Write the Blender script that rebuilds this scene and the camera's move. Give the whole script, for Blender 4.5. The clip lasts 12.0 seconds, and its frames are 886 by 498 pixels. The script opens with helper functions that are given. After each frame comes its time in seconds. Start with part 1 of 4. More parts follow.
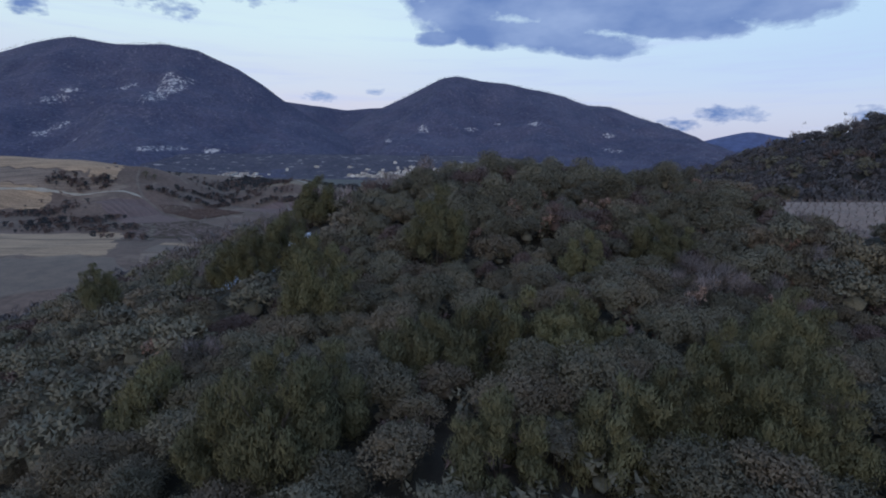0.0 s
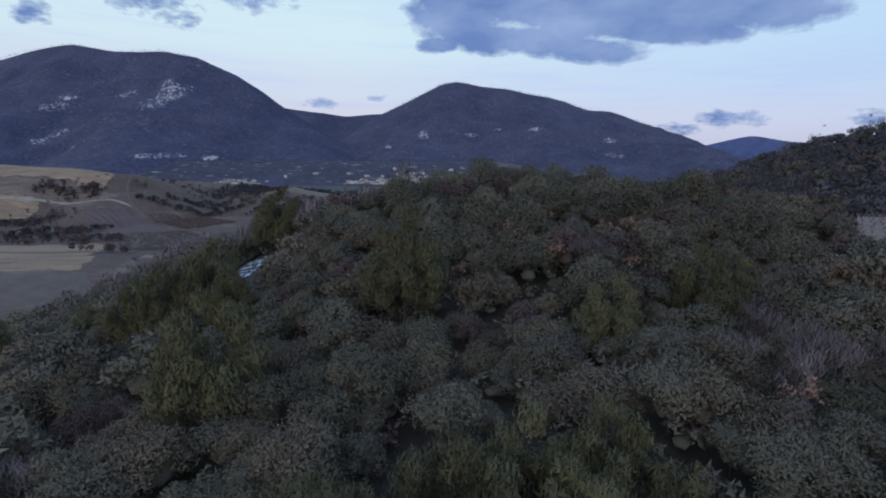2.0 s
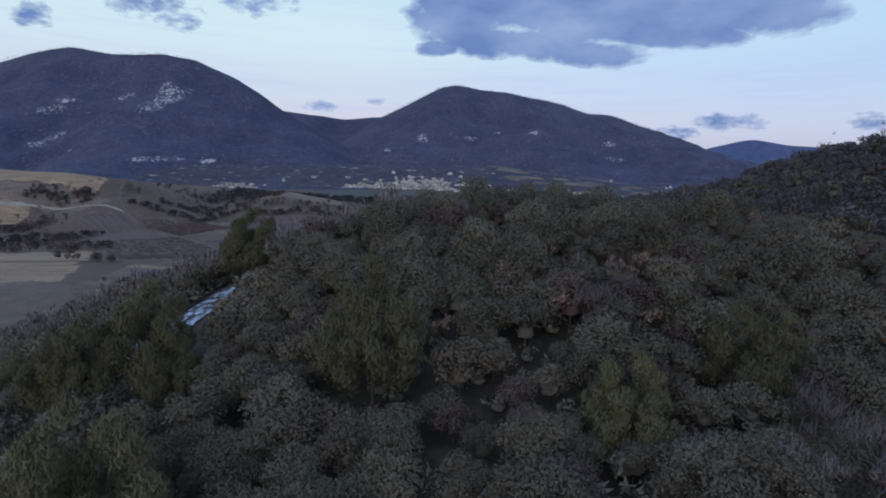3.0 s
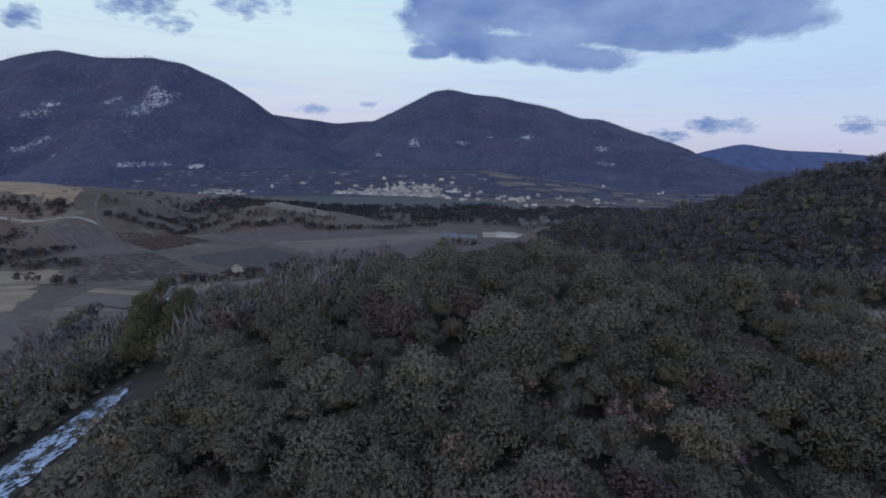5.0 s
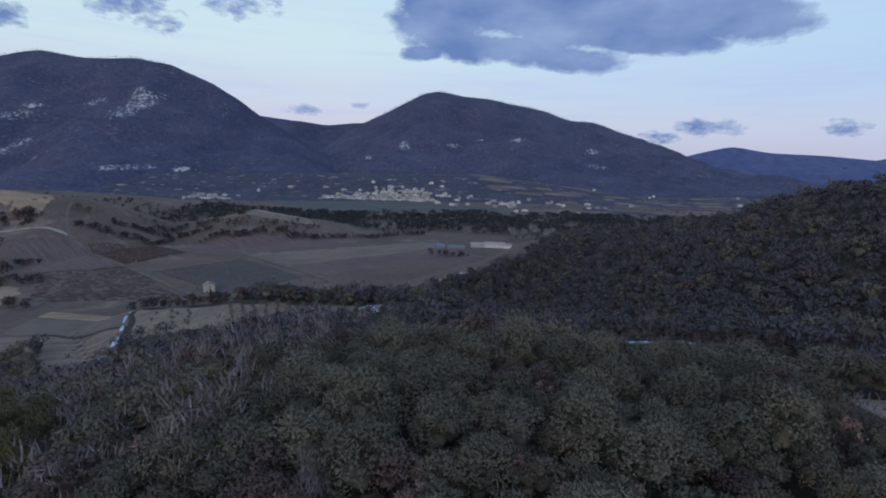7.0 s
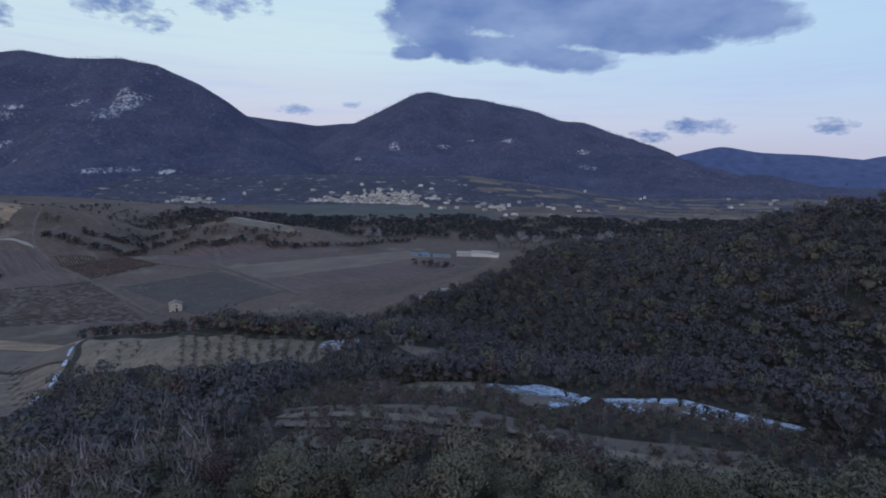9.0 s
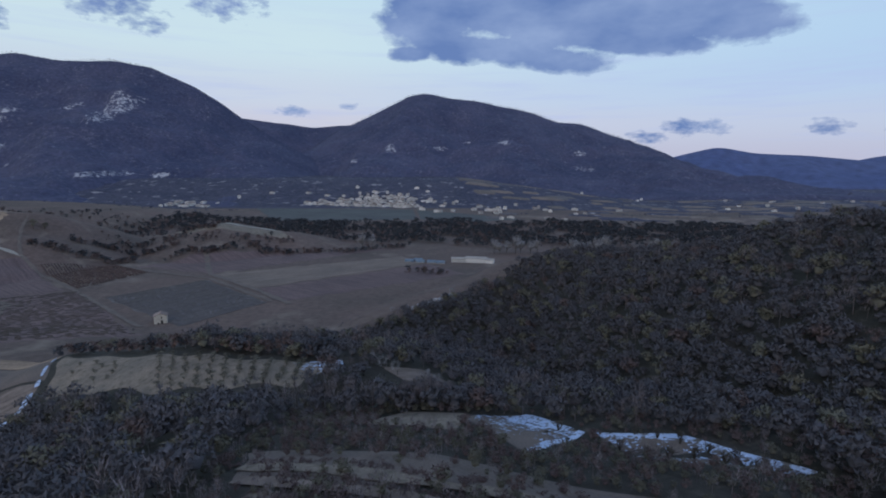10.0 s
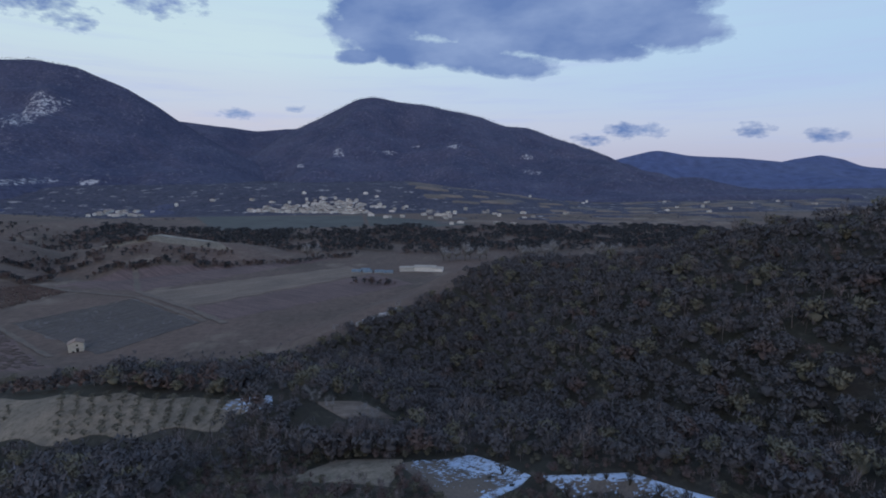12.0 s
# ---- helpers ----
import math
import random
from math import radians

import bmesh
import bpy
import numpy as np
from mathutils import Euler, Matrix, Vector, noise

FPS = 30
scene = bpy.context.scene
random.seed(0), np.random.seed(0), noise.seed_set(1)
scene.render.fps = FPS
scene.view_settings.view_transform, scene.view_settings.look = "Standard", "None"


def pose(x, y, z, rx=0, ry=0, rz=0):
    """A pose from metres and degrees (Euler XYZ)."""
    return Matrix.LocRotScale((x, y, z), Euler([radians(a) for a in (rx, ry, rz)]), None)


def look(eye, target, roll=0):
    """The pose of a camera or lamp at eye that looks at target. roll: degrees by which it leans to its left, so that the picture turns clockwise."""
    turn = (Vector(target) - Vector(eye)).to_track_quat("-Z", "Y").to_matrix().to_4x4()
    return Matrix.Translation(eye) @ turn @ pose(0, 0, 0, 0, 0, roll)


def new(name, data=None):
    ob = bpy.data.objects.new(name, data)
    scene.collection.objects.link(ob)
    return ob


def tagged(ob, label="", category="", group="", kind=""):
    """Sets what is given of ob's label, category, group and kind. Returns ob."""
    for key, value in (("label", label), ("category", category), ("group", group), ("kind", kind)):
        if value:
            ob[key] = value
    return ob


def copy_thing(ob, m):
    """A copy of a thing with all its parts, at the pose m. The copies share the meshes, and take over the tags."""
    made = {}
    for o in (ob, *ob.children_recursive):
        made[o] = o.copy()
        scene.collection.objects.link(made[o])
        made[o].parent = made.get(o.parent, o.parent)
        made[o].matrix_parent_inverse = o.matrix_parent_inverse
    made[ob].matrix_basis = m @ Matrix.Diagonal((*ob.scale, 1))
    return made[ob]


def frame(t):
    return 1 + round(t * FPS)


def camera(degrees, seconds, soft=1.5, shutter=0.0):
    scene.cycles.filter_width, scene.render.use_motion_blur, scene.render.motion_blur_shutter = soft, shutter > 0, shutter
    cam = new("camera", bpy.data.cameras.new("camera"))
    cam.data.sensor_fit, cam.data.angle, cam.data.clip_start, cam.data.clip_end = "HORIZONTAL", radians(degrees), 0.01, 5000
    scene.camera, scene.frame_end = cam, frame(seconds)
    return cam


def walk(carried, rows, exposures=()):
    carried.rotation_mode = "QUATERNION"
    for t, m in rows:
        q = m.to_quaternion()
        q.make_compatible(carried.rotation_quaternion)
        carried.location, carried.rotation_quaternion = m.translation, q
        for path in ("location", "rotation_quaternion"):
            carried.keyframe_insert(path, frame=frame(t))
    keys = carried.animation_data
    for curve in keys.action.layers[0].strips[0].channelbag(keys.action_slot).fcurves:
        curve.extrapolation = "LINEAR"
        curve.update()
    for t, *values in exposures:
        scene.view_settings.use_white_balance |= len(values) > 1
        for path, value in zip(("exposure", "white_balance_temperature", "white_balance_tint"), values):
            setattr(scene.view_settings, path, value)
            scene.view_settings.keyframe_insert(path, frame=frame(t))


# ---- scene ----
cam = camera(84.0, 12.0, soft=1.9)

PATH = [
    (0, (0.388, -1.721, 60.211), (0.374, 0.242, 59.83), 0.6),
    (0.5, (0.961, 2.278, 60.074), (0.941, 4.242, 59.699), 0.6),
    (1, (1.65, 6.351, 60.005), (1.63, 8.317, 59.638), 0.5),
    (1.5, (2.33, 10.383, 60.105), (2.308, 12.35, 59.741), 0.4),
    (2, (2.977, 14.556, 60.5), (2.957, 16.523, 60.141), 0.3),
    (2.5, (3.708, 18.813, 61.393), (3.688, 20.781, 61.038), 0.3),
    (3, (4.441, 23.164, 62.815), (4.423, 25.133, 62.467), 0.4),
    (3.2, (4.803, 24.866, 63.458), (4.781, 26.835, 63.108), 0.4),
    (4.8, (8.155, 38.085, 68.981), (8.163, 40.056, 68.642), 0.5),
    (5, (8.587, 39.716, 69.662), (8.597, 41.687, 69.326), 0.4),
    (5.5, (9.746, 43.72, 71.28), (9.762, 45.692, 70.945), 0.4),
    (6, (10.936, 47.743, 72.885), (10.959, 49.714, 72.552), 0.5),
    (6.5, (12.179, 51.885, 74.372), (12.211, 53.857, 74.038), 0.4),
    (7, (13.561, 56.141, 75.925), (13.604, 58.113, 75.594), 0.5),
    (9, (20.816, 72.224, 82.413), (20.889, 74.195, 82.08), 0.3),
    (9.5, (22.443, 76.036, 83.981), (22.519, 78.007, 83.648), 0.2),
    (10, (23.927, 79.528, 85.541), (24.01, 81.499, 85.213), 0.1),
    (10.5, (25.291, 82.519, 86.942), (25.406, 84.49, 86.62), 0.1),
    (11, (26.495, 84.943, 87.958), (26.692, 86.908, 87.641), 0.1),
    (11.5, (27.55, 86.941, 88.542), (27.803, 88.9, 88.227), 0.0),
    (12, (28.521, 88.738, 88.884), (28.796, 90.693, 88.568), -0.3),
]
walk(cam, [(t, look(eye, target, roll)) for t, eye, target, roll in PATH], [(0, 0.14), (3.2, 0.12), (5.5, 0.07), (9.5, 0.02), (12, -0.04)])

# ---- sky and light: dusk, the sun just under the skyline behind the camera ----
world = bpy.data.worlds.new("dusk_sky")
scene.world = world
world.use_nodes = True
wn, wl = world.node_tree.nodes, world.node_tree.links
wn.clear()


def wnode(kind, **values):
    n = wn.new(kind)
    for key, value in values.items():
        n.inputs[key].default_value = value
    return n


def wmath(op, a, b=None, c=None, clamp=False):
    n = wn.new("ShaderNodeMath")
    n.operation, n.use_clamp = op, clamp
    for k, v in enumerate((a, b, c)):
        if v is None:
            continue
        if isinstance(v, (int, float)):
            n.inputs[k].default_value = v
        else:
            wl.new(v, n.inputs[k])
    return n.outputs[0]


def wmix(fac, a, b):
    n = wn.new("ShaderNodeMix")
    n.data_type = "RGBA"
    for k, v in ((0, fac), (6, a), (7, b)):
        if isinstance(v, (int, float, tuple)):
            n.inputs[k].default_value = v
        else:
            wl.new(v, n.inputs[k])
    return n.outputs[2]


def wramp(fac, stops, ease="EASE"):
    n = wn.new("ShaderNodeValToRGB")
    n.color_ramp.interpolation = ease
    while len(n.color_ramp.elements) < len(stops):
        n.color_ramp.elements.new(0.5)
    for e, (p, c) in zip(n.color_ramp.elements, stops):
        e.position, e.color = p, (*c, 1)
    wl.new(fac, n.inputs[0])
    return n.outputs[0]


SUN_ELEVATION, SUN_AZIMUTH = 4.0, 200.0
sky = wn.new("ShaderNodeTexSky")
sky.sky_type, sky.sun_disc = "NISHITA", False
sky.sun_elevation, sky.sun_rotation = radians(SUN_ELEVATION), radians(SUN_AZIMUTH)
sky.altitude, sky.air_density, sky.dust_density, sky.ozone_density = 300, 1.0, 1.2, 2.0

way = wn.new("ShaderNodeTexCoord").outputs["Generated"]
split = wn.new("ShaderNodeSeparateXYZ")
wl.new(way, split.inputs[0])
wx, wy, wz = split.outputs
# the pale evening veil over the clear sky: rosy at the skyline, milky above it, blue overhead
veil = wramp(wmath("MULTIPLY_ADD", wz, 0.5, 0.5, True), [(0.46, (0.475, 0.52, 0.755)), (0.51, (0.60, 0.60, 0.79)), (0.542, (0.68, 0.69, 0.86)), (0.565, (0.67, 0.75, 0.92)),
             (0.61, (0.70, 0.88, 0.97)), (0.68, (0.62, 0.85, 1.0)), (0.82, (0.323, 0.52, 0.877)), (1.0, (0.209, 0.36, 0.755))])
SKY_STRENGTH = 0.1
veil = wmix(wmath("MULTIPLY", wmath("MULTIPLY_ADD", wx, 0.75, 0.14, True), wmath("MULTIPLY_ADD", wz, 6.0, 0.1, True)), veil, (0.44, 0.66, 1.0, 1))
clear = wn.new("ShaderNodeMix")
clear.data_type, clear.blend_type = "RGBA", "MULTIPLY"
clear.inputs[0].default_value = 1.0
wl.new(sky.outputs[0], clear.inputs[6])
clear.inputs[7].default_value = (SKY_STRENGTH, SKY_STRENGTH, SKY_STRENGTH, 1)
dome = wmix(0.82, clear.outputs[2], veil)

# cloud sheet: noise on a level sheet overhead, seen in perspective
inv = wmath("DIVIDE", 1.0, wmath("MAXIMUM", wz, 0.02))
sheet = wn.new("ShaderNodeCombineXYZ")
wl.new(wmath("MULTIPLY", wx, inv), sheet.inputs[0])
wl.new(wmath("MULTIPLY", wy, inv), sheet.inputs[1])
sx, sy = sheet.inputs[0].links[0].from_socket, sheet.inputs[1].links[0].from_socket


def wnoise(vector, scale, detail, rough=0.55, offset=(0, 0, 0), squeeze=(1, 1, 1)):
    m = wn.new("ShaderNodeMapping")
    m.inputs["Location"].default_value, m.inputs["Scale"].default_value = offset, squeeze
    wl.new(vector, m.inputs[0])
    n = wnode("ShaderNodeTexNoise", Scale=scale, Detail=detail, Roughness=rough)
    wl.new(m.outputs[0], n.inputs["Vector"])
    return n.outputs["Fac"]


def bank(cx, cz, rx, rz):
    """A soft oval of cloud about a bearing (x over y) and a rise (z over y)."""
    bx = wmath("DIVIDE", wx, wmath("MAXIMUM", wy, 0.05))
    bz = wmath("DIVIDE", wz, wmath("MAXIMUM", wy, 0.05))
    u = wmath("DIVIDE", wmath("SUBTRACT", bx, cx), rx)
    v = wmath("DIVIDE", wmath("SUBTRACT", bz, cz), rz)
    d = wmath("ADD", wmath("MULTIPLY", u, u), wmath("MULTIPLY", v, v))
    return wmath("SUBTRACT", 1.0, d)


ragged = wnoise(way, 7.0, 9, 0.62, squeeze=(1, 1, 2.2))
fine = wnoise(way, 22.0, 7, 0.6, squeeze=(1, 1, 1.8))
edge = wmath("ADD", wmath("MULTIPLY", wmath("SUBTRACT", ragged, 0.47), 2.6), wmath("MULTIPLY", wmath("SUBTRACT", fine, 0.5), 1.5))
# the first seven are one heavy cloud and its ragged underside
BANKS = [(0.33, 0.375, 0.42, 0.16), (0.02, 0.275, 0.10, 0.07), (0.13, 0.225, 0.16, 0.032), (0.30, 0.205, 0.10, 0.026), (0.62, 0.29, 0.15, 0.05), (0.42, 0.245, 0.16, 0.03), (-0.02, 0.215, 0.05, 0.016),
         (-0.57, 0.31, 0.10, 0.05), (-0.51, 0.262, 0.04, 0.02), (-0.36, 0.31, 0.07, 0.04),
         (0.555, 0.082, 0.075, 0.020), (0.457, 0.060, 0.045, 0.014), (0.835, 0.085, 0.05, 0.018), (-0.25, 0.107, 0.04, 0.010), (-0.80, 0.27, 0.04, 0.03), (-0.135, 0.118, 0.025, 0.007), (1.02, 0.075, 0.06, 0.02)]
tiny = wnoise(way, 60.0, 5, 0.6, squeeze=(1, 1, 2.5))
frayed = wmath("ADD", wmath("MULTIPLY", wmath("SUBTRACT", fine, 0.52), 5.0), wmath("MULTIPLY", wmath("SUBTRACT", tiny, 0.5), 2.5))
cover = None
for k, spec in enumerate(BANKS):
    one = wmath("MULTIPLY", wmath("ADD", wmath("MULTIPLY", bank(*spec), 2.4 if k == 0 else 1.0), edge if k < 7 else frayed), 1.7 if k < 7 else 0.7, None, True)
    cover = one if cover is None else wmath("MAXIMUM", cover, one)
front = wmath("GREATER_THAN", wy, 0.06)
cover = wmath("MULTIPLY", cover, front)
# loose cloud over the rest of the sky
loose = wmath("MULTIPLY", wmath("SUBTRACT", wnoise(sheet.outputs[0], 0.55, 6, 0.6, (3, 7, 0)), 0.56), 5.0, None, True)
behind = wmath("MULTIPLY", wmath("SUBTRACT", wmath("ABSOLUTE", wz), 0.38), 6.0, None, True)
cover = wmath("MAXIMUM", cover, wmath("MULTIPLY", loose, behind))
# thin streaks low over the skyline
streak = wmath("MULTIPLY", wmath("SUBTRACT", wnoise(way, 4.0, 5, 0.6, (1, 2, 0), (1, 1, 14)), 0.5), 2.4, None, True)
low = wmath("MULTIPLY", wmath("SUBTRACT", 0.24, wmath("ABSOLUTE", wmath("SUBTRACT", wz, 0.1))), 4.5, None, True)
dome = wmix(wmath("MULTIPLY", streak, low), dome, (0.46, 0.55, 0.84, 1))
cloud = wmix(wmath("MULTIPLY", wmath("SUBTRACT", wnoise(way, 5.0, 5, 0.55, (4, 0, 1), (1, 1, 2.4)), 0.35), 2.6, None, True),
             (0.135, 0.225, 0.48, 1), (0.31, 0.42, 0.67, 1))
dome = wmix(wmath("POWER", cover, 0.8), dome, cloud)
back = wnode("ShaderNodeBackground", Strength=1.0)
wl.new(dome, back.inputs[0])
out = wn.new("ShaderNodeOutputWorld")
wl.new(back.outputs[0], out.inputs[0])

sun = new("sun", bpy.data.lights.new("sun", "SUN"))
sun.data.energy, sun.data.angle, sun.data.color = 0.6, radians(60), (1.0, 0.86, 0.78)
sun.matrix_world = look((0, 0, 0), (math.sin(radians(SUN_AZIMUTH)) * -1, -math.cos(radians(SUN_AZIMUTH)), -math.tan(radians(28))))

# ---- materials ----
def material(name, colour, second, scale=1.0, rough=0.9, spots=None, bump=0.3, fine=8.0, per_thing=0.0, per_leaf=0.0, metal=0.0, contrast=(0.35, 0.65), glow_through=0.0, furrow=None, grain_span=(0.72, 1.25)):
    """A surface of two colours mixed by noise at two scales, with fine relief. Lengths in world metres."""
    m = bpy.data.materials.new(name)
    m.use_nodes = True
    nt = m.node_tree
    n, l = nt.nodes, nt.links
    b = n["Principled BSDF"]
    b.inputs["Roughness"].default_value = rough
    b.inputs["Metallic"].default_value = metal
    b.inputs["Specular IOR Level"].default_value = 0.05 if glow_through else 0.25
    geo = n.new("ShaderNodeNewGeometry")

    def noise_at(s, detail=5, rough_n=0.6):
        t = n.new("ShaderNodeTexNoise")
        t.inputs["Scale"].default_value, t.inputs["Detail"].default_value, t.inputs["Roughness"].default_value = s, detail, rough_n
        l.new(geo.outputs["Position"], t.inputs["Vector"])
        return t.outputs["Fac"]

    def mix(fac, a, c, blend="MIX"):
        t = n.new("ShaderNodeMix")
        t.data_type, t.blend_type = "RGBA", blend
        for k, v in ((0, fac), (6, a), (7, c)):
            if isinstance(v, (int, float)):
                t.inputs[k].default_value = v
            elif isinstance(v, tuple):
                t.inputs[k].default_value = (*v, 1)
            else:
                l.new(v, t.inputs[k])
        return t.outputs[2]

    def spread(fac, lo, hi, to_lo=0.0, to_hi=1.0):
        t = n.new("ShaderNodeMapRange")
        for k, v in enumerate((fac, lo, hi, to_lo, to_hi)):
            if isinstance(v, (int, float)):
                t.inputs[k].default_value = v
            else:
                l.new(v, t.inputs[k])
        return t.outputs[0]

    big = noise_at(scale)
    small = noise_at(scale * fine, 6, 0.7)
    col = mix(spread(big, *contrast), colour, second)
    grain = spread(small, 0.3, 0.7, *grain_span)
    col = mix(1.0, col, grain, "MULTIPLY")
    if furrow:
        turn, spacing, depth = furrow
        lie = n.new("ShaderNodeMapping")
        lie.inputs["Rotation"].default_value = (0, 0, -math.radians(turn))
        l.new(geo.outputs["Position"], lie.inputs[0])
        squeeze = n.new("ShaderNodeMapping")
        squeeze.inputs["Scale"].default_value = (0.05 / spacing, 1 / spacing, 0.05 / spacing)
        l.new(lie.outputs[0], squeeze.inputs[0])
        t = n.new("ShaderNodeTexNoise")
        t.inputs["Scale"].default_value, t.inputs["Detail"].default_value, t.inputs["Roughness"].default_value = 0.8, 3, 0.6
        l.new(squeeze.outputs[0], t.inputs["Vector"])
        col = mix(1.0, col, spread(t.outputs["Fac"], 0.35, 0.65, 1 - depth, 1 + depth), "MULTIPLY")
    if spots:
        tint, spot_scale, lo, hi = spots
        col = mix(spread(noise_at(spot_scale, 7, 0.65), lo, hi), col, tint)
    if per_thing:
        info = n.new("ShaderNodeObjectInfo")
        col = mix(1.0, col, spread(info.outputs["Random"], 0, 1, 1 - per_thing, 1 + per_thing), "MULTIPLY")
    if per_leaf:
        col = mix(1.0, col, spread(geo.outputs["Random Per Island"], 0, 1, 1 - per_leaf, 1 + per_leaf), "MULTIPLY")
    l.new(col, b.inputs["Base Color"])
    if glow_through:
        thin = n.new("ShaderNodeBsdfTranslucent")
        both = n.new("ShaderNodeMixShader")
        both.inputs[0].default_value = glow_through
        l.new(col, thin.inputs["Color"])
        l.new(b.outputs[0], both.inputs[1])
        l.new(thin.outputs[0], both.inputs[2])
        l.new(both.outputs[0], n["Material Output"].inputs["Surface"])
    if bump:
        t = n.new("ShaderNodeBump")
        t.inputs["Strength"].default_value, t.inputs["Distance"].default_value = bump, 0.5 / (scale * fine)
        l.new(small, t.inputs["Height"])
        l.new(t.outputs[0], b.inputs["Normal"])
    return m


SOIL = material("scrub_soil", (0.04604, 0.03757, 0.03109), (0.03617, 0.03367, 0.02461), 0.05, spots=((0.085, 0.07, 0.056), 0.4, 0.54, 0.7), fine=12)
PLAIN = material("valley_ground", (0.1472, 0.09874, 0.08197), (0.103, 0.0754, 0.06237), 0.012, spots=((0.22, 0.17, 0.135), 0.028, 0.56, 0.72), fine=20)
# foothill scrub leans blue like the mountains, with the haze held in its colour
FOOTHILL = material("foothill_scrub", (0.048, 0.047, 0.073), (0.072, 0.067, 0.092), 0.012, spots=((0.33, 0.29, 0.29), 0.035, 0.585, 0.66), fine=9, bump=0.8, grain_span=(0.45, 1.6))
PLOUGHED = material("ploughed_soil", (0.1527, 0.1009, 0.09381), (0.1212, 0.08311, 0.07954), 0.03, fine=25, bump=0.5, furrow=(-38, 1.4, 0.22))
STUBBLE = material("dry_stubble", (0.3543, 0.2409, 0.158), (0.2585, 0.1807, 0.1247), 0.03, fine=25, furrow=(10, 1.6, 0.25))
PALE_SOIL = material("pale_fallow_soil", (0.2156, 0.1579, 0.1256), (0.1552, 0.1184, 0.09723), 0.025, fine=25, furrow=(27, 1.8, 0.28))
LAVENDER = material("lavender_field_soil", (0.1423, 0.119, 0.1131), (0.1225, 0.1011, 0.1002), 0.03, fine=30, furrow=(48, 1.6, 0.2))
VERGE = material("dry_verge_grass", (0.1679, 0.1275, 0.1051), (0.1247, 0.09874, 0.08465), 0.15, fine=15)
# oak green cooled towards blue, a slight distance haze put in the leaf colour
HILL = material("hill_oak_leaf", (0.1142, 0.1057, 0.111), (0.1326, 0.1184, 0.1243), 0.05, rough=0.75, bump=0, per_leaf=0.08, glow_through=0.2, fine=32)
GREEN_FIELD = material("winter_meadow", (0.1, 0.1004, 0.092), (0.082, 0.07905, 0.076), 0.02, fine=25, furrow=(20, 3.0, 0.2))
TRACK = material("gravel_track", (0.36, 0.32, 0.27), (0.28, 0.25, 0.21), 0.2, fine=20)
STONY = material("stony_vineyard_soil", (0.249, 0.1789, 0.1492), (0.181, 0.1342, 0.1154), 0.25, fine=12, spots=((0.32, 0.28, 0.25), 1.6, 0.55, 0.7))
GRASS = material("dry_terrace_grass", (0.2492, 0.1923, 0.1454), (0.1713, 0.138, 0.109), 0.12, fine=15, spots=((0.11, 0.092, 0.066), 0.5, 0.50, 0.66))
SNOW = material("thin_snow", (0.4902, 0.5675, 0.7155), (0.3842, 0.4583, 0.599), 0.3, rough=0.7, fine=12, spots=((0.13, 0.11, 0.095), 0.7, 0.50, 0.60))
OAK = material("holm_oak_leaf", (0.1477, 0.1323, 0.09687), (0.1713, 0.1524, 0.1142), 0.12, rough=0.75, bump=0, per_leaf=0.08, per_thing=0.25, glow_through=0.2, fine=41.67)
OAK_OLIVE = material("olive_oak_leaf", (0.1588, 0.1336, 0.09243), (0.1756, 0.1398, 0.1091), 0.12, rough=0.75, bump=0, per_leaf=0.08, per_thing=0.22, glow_through=0.2, fine=41.67)
OAK_GREY = material("dusty_oak_leaf", (0.1537, 0.1416, 0.1137), (0.1372, 0.1241, 0.09723), 0.12, rough=0.75, bump=0, per_leaf=0.08, per_thing=0.22, glow_through=0.2, fine=41.67)
HEATH = material("brown_heath_twig", (0.1512, 0.1062, 0.09637), (0.1219, 0.08887, 0.08379), 0.3, rough=0.85, bump=0, per_leaf=0.14, per_thing=0.2, glow_through=0.2, fine=16.67)
PINE = material("pine_needles", (0.1572, 0.1411, 0.07515), (0.1331, 0.1238, 0.07515), 0.12, rough=0.75, bump=0, per_leaf=0.08, per_thing=0.2, glow_through=0.2, fine=41.67)
RUSSET = material("dead_oak_leaf", (0.3696, 0.2302, 0.1771), (0.2926, 0.2079, 0.1771), 0.4, rough=0.8, bump=0, per_leaf=0.35, per_thing=0.2, glow_through=0.2)
GREYTWIG = material("bare_twig", (0.2021, 0.1603, 0.1605), (0.1498, 0.1261, 0.123), 0.5, rough=0.9, bump=0, per_leaf=0.3, per_thing=0.2)
BARK = material("grey_bark", (0.10, 0.085, 0.07), (0.065, 0.055, 0.048), 2.0, rough=0.95)
# far foliage takes a faint blue cast, haze painted into its leaf colour
FAR_WOOD = material("far_wood_leaf", (0.07401, 0.0726, 0.07805), (0.05883, 0.0599, 0.06716), 0.02, rough=0.8, bump=0, per_leaf=0.14, glow_through=0.2, fine=30)
# blue aerial haze is mixed into the woodland colour of the mountainsides
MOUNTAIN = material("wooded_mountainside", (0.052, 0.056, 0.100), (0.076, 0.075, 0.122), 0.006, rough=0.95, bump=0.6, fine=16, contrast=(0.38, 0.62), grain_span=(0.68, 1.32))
# distance haze painted in: the wooded ridge is coloured pale blue
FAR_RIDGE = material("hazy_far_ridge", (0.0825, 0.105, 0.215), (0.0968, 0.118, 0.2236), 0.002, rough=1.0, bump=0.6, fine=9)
# leaf colour turned bluish to carry the haze painted on the slopes behind
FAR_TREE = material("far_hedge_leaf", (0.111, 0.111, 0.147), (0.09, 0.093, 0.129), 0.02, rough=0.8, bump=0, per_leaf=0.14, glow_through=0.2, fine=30)
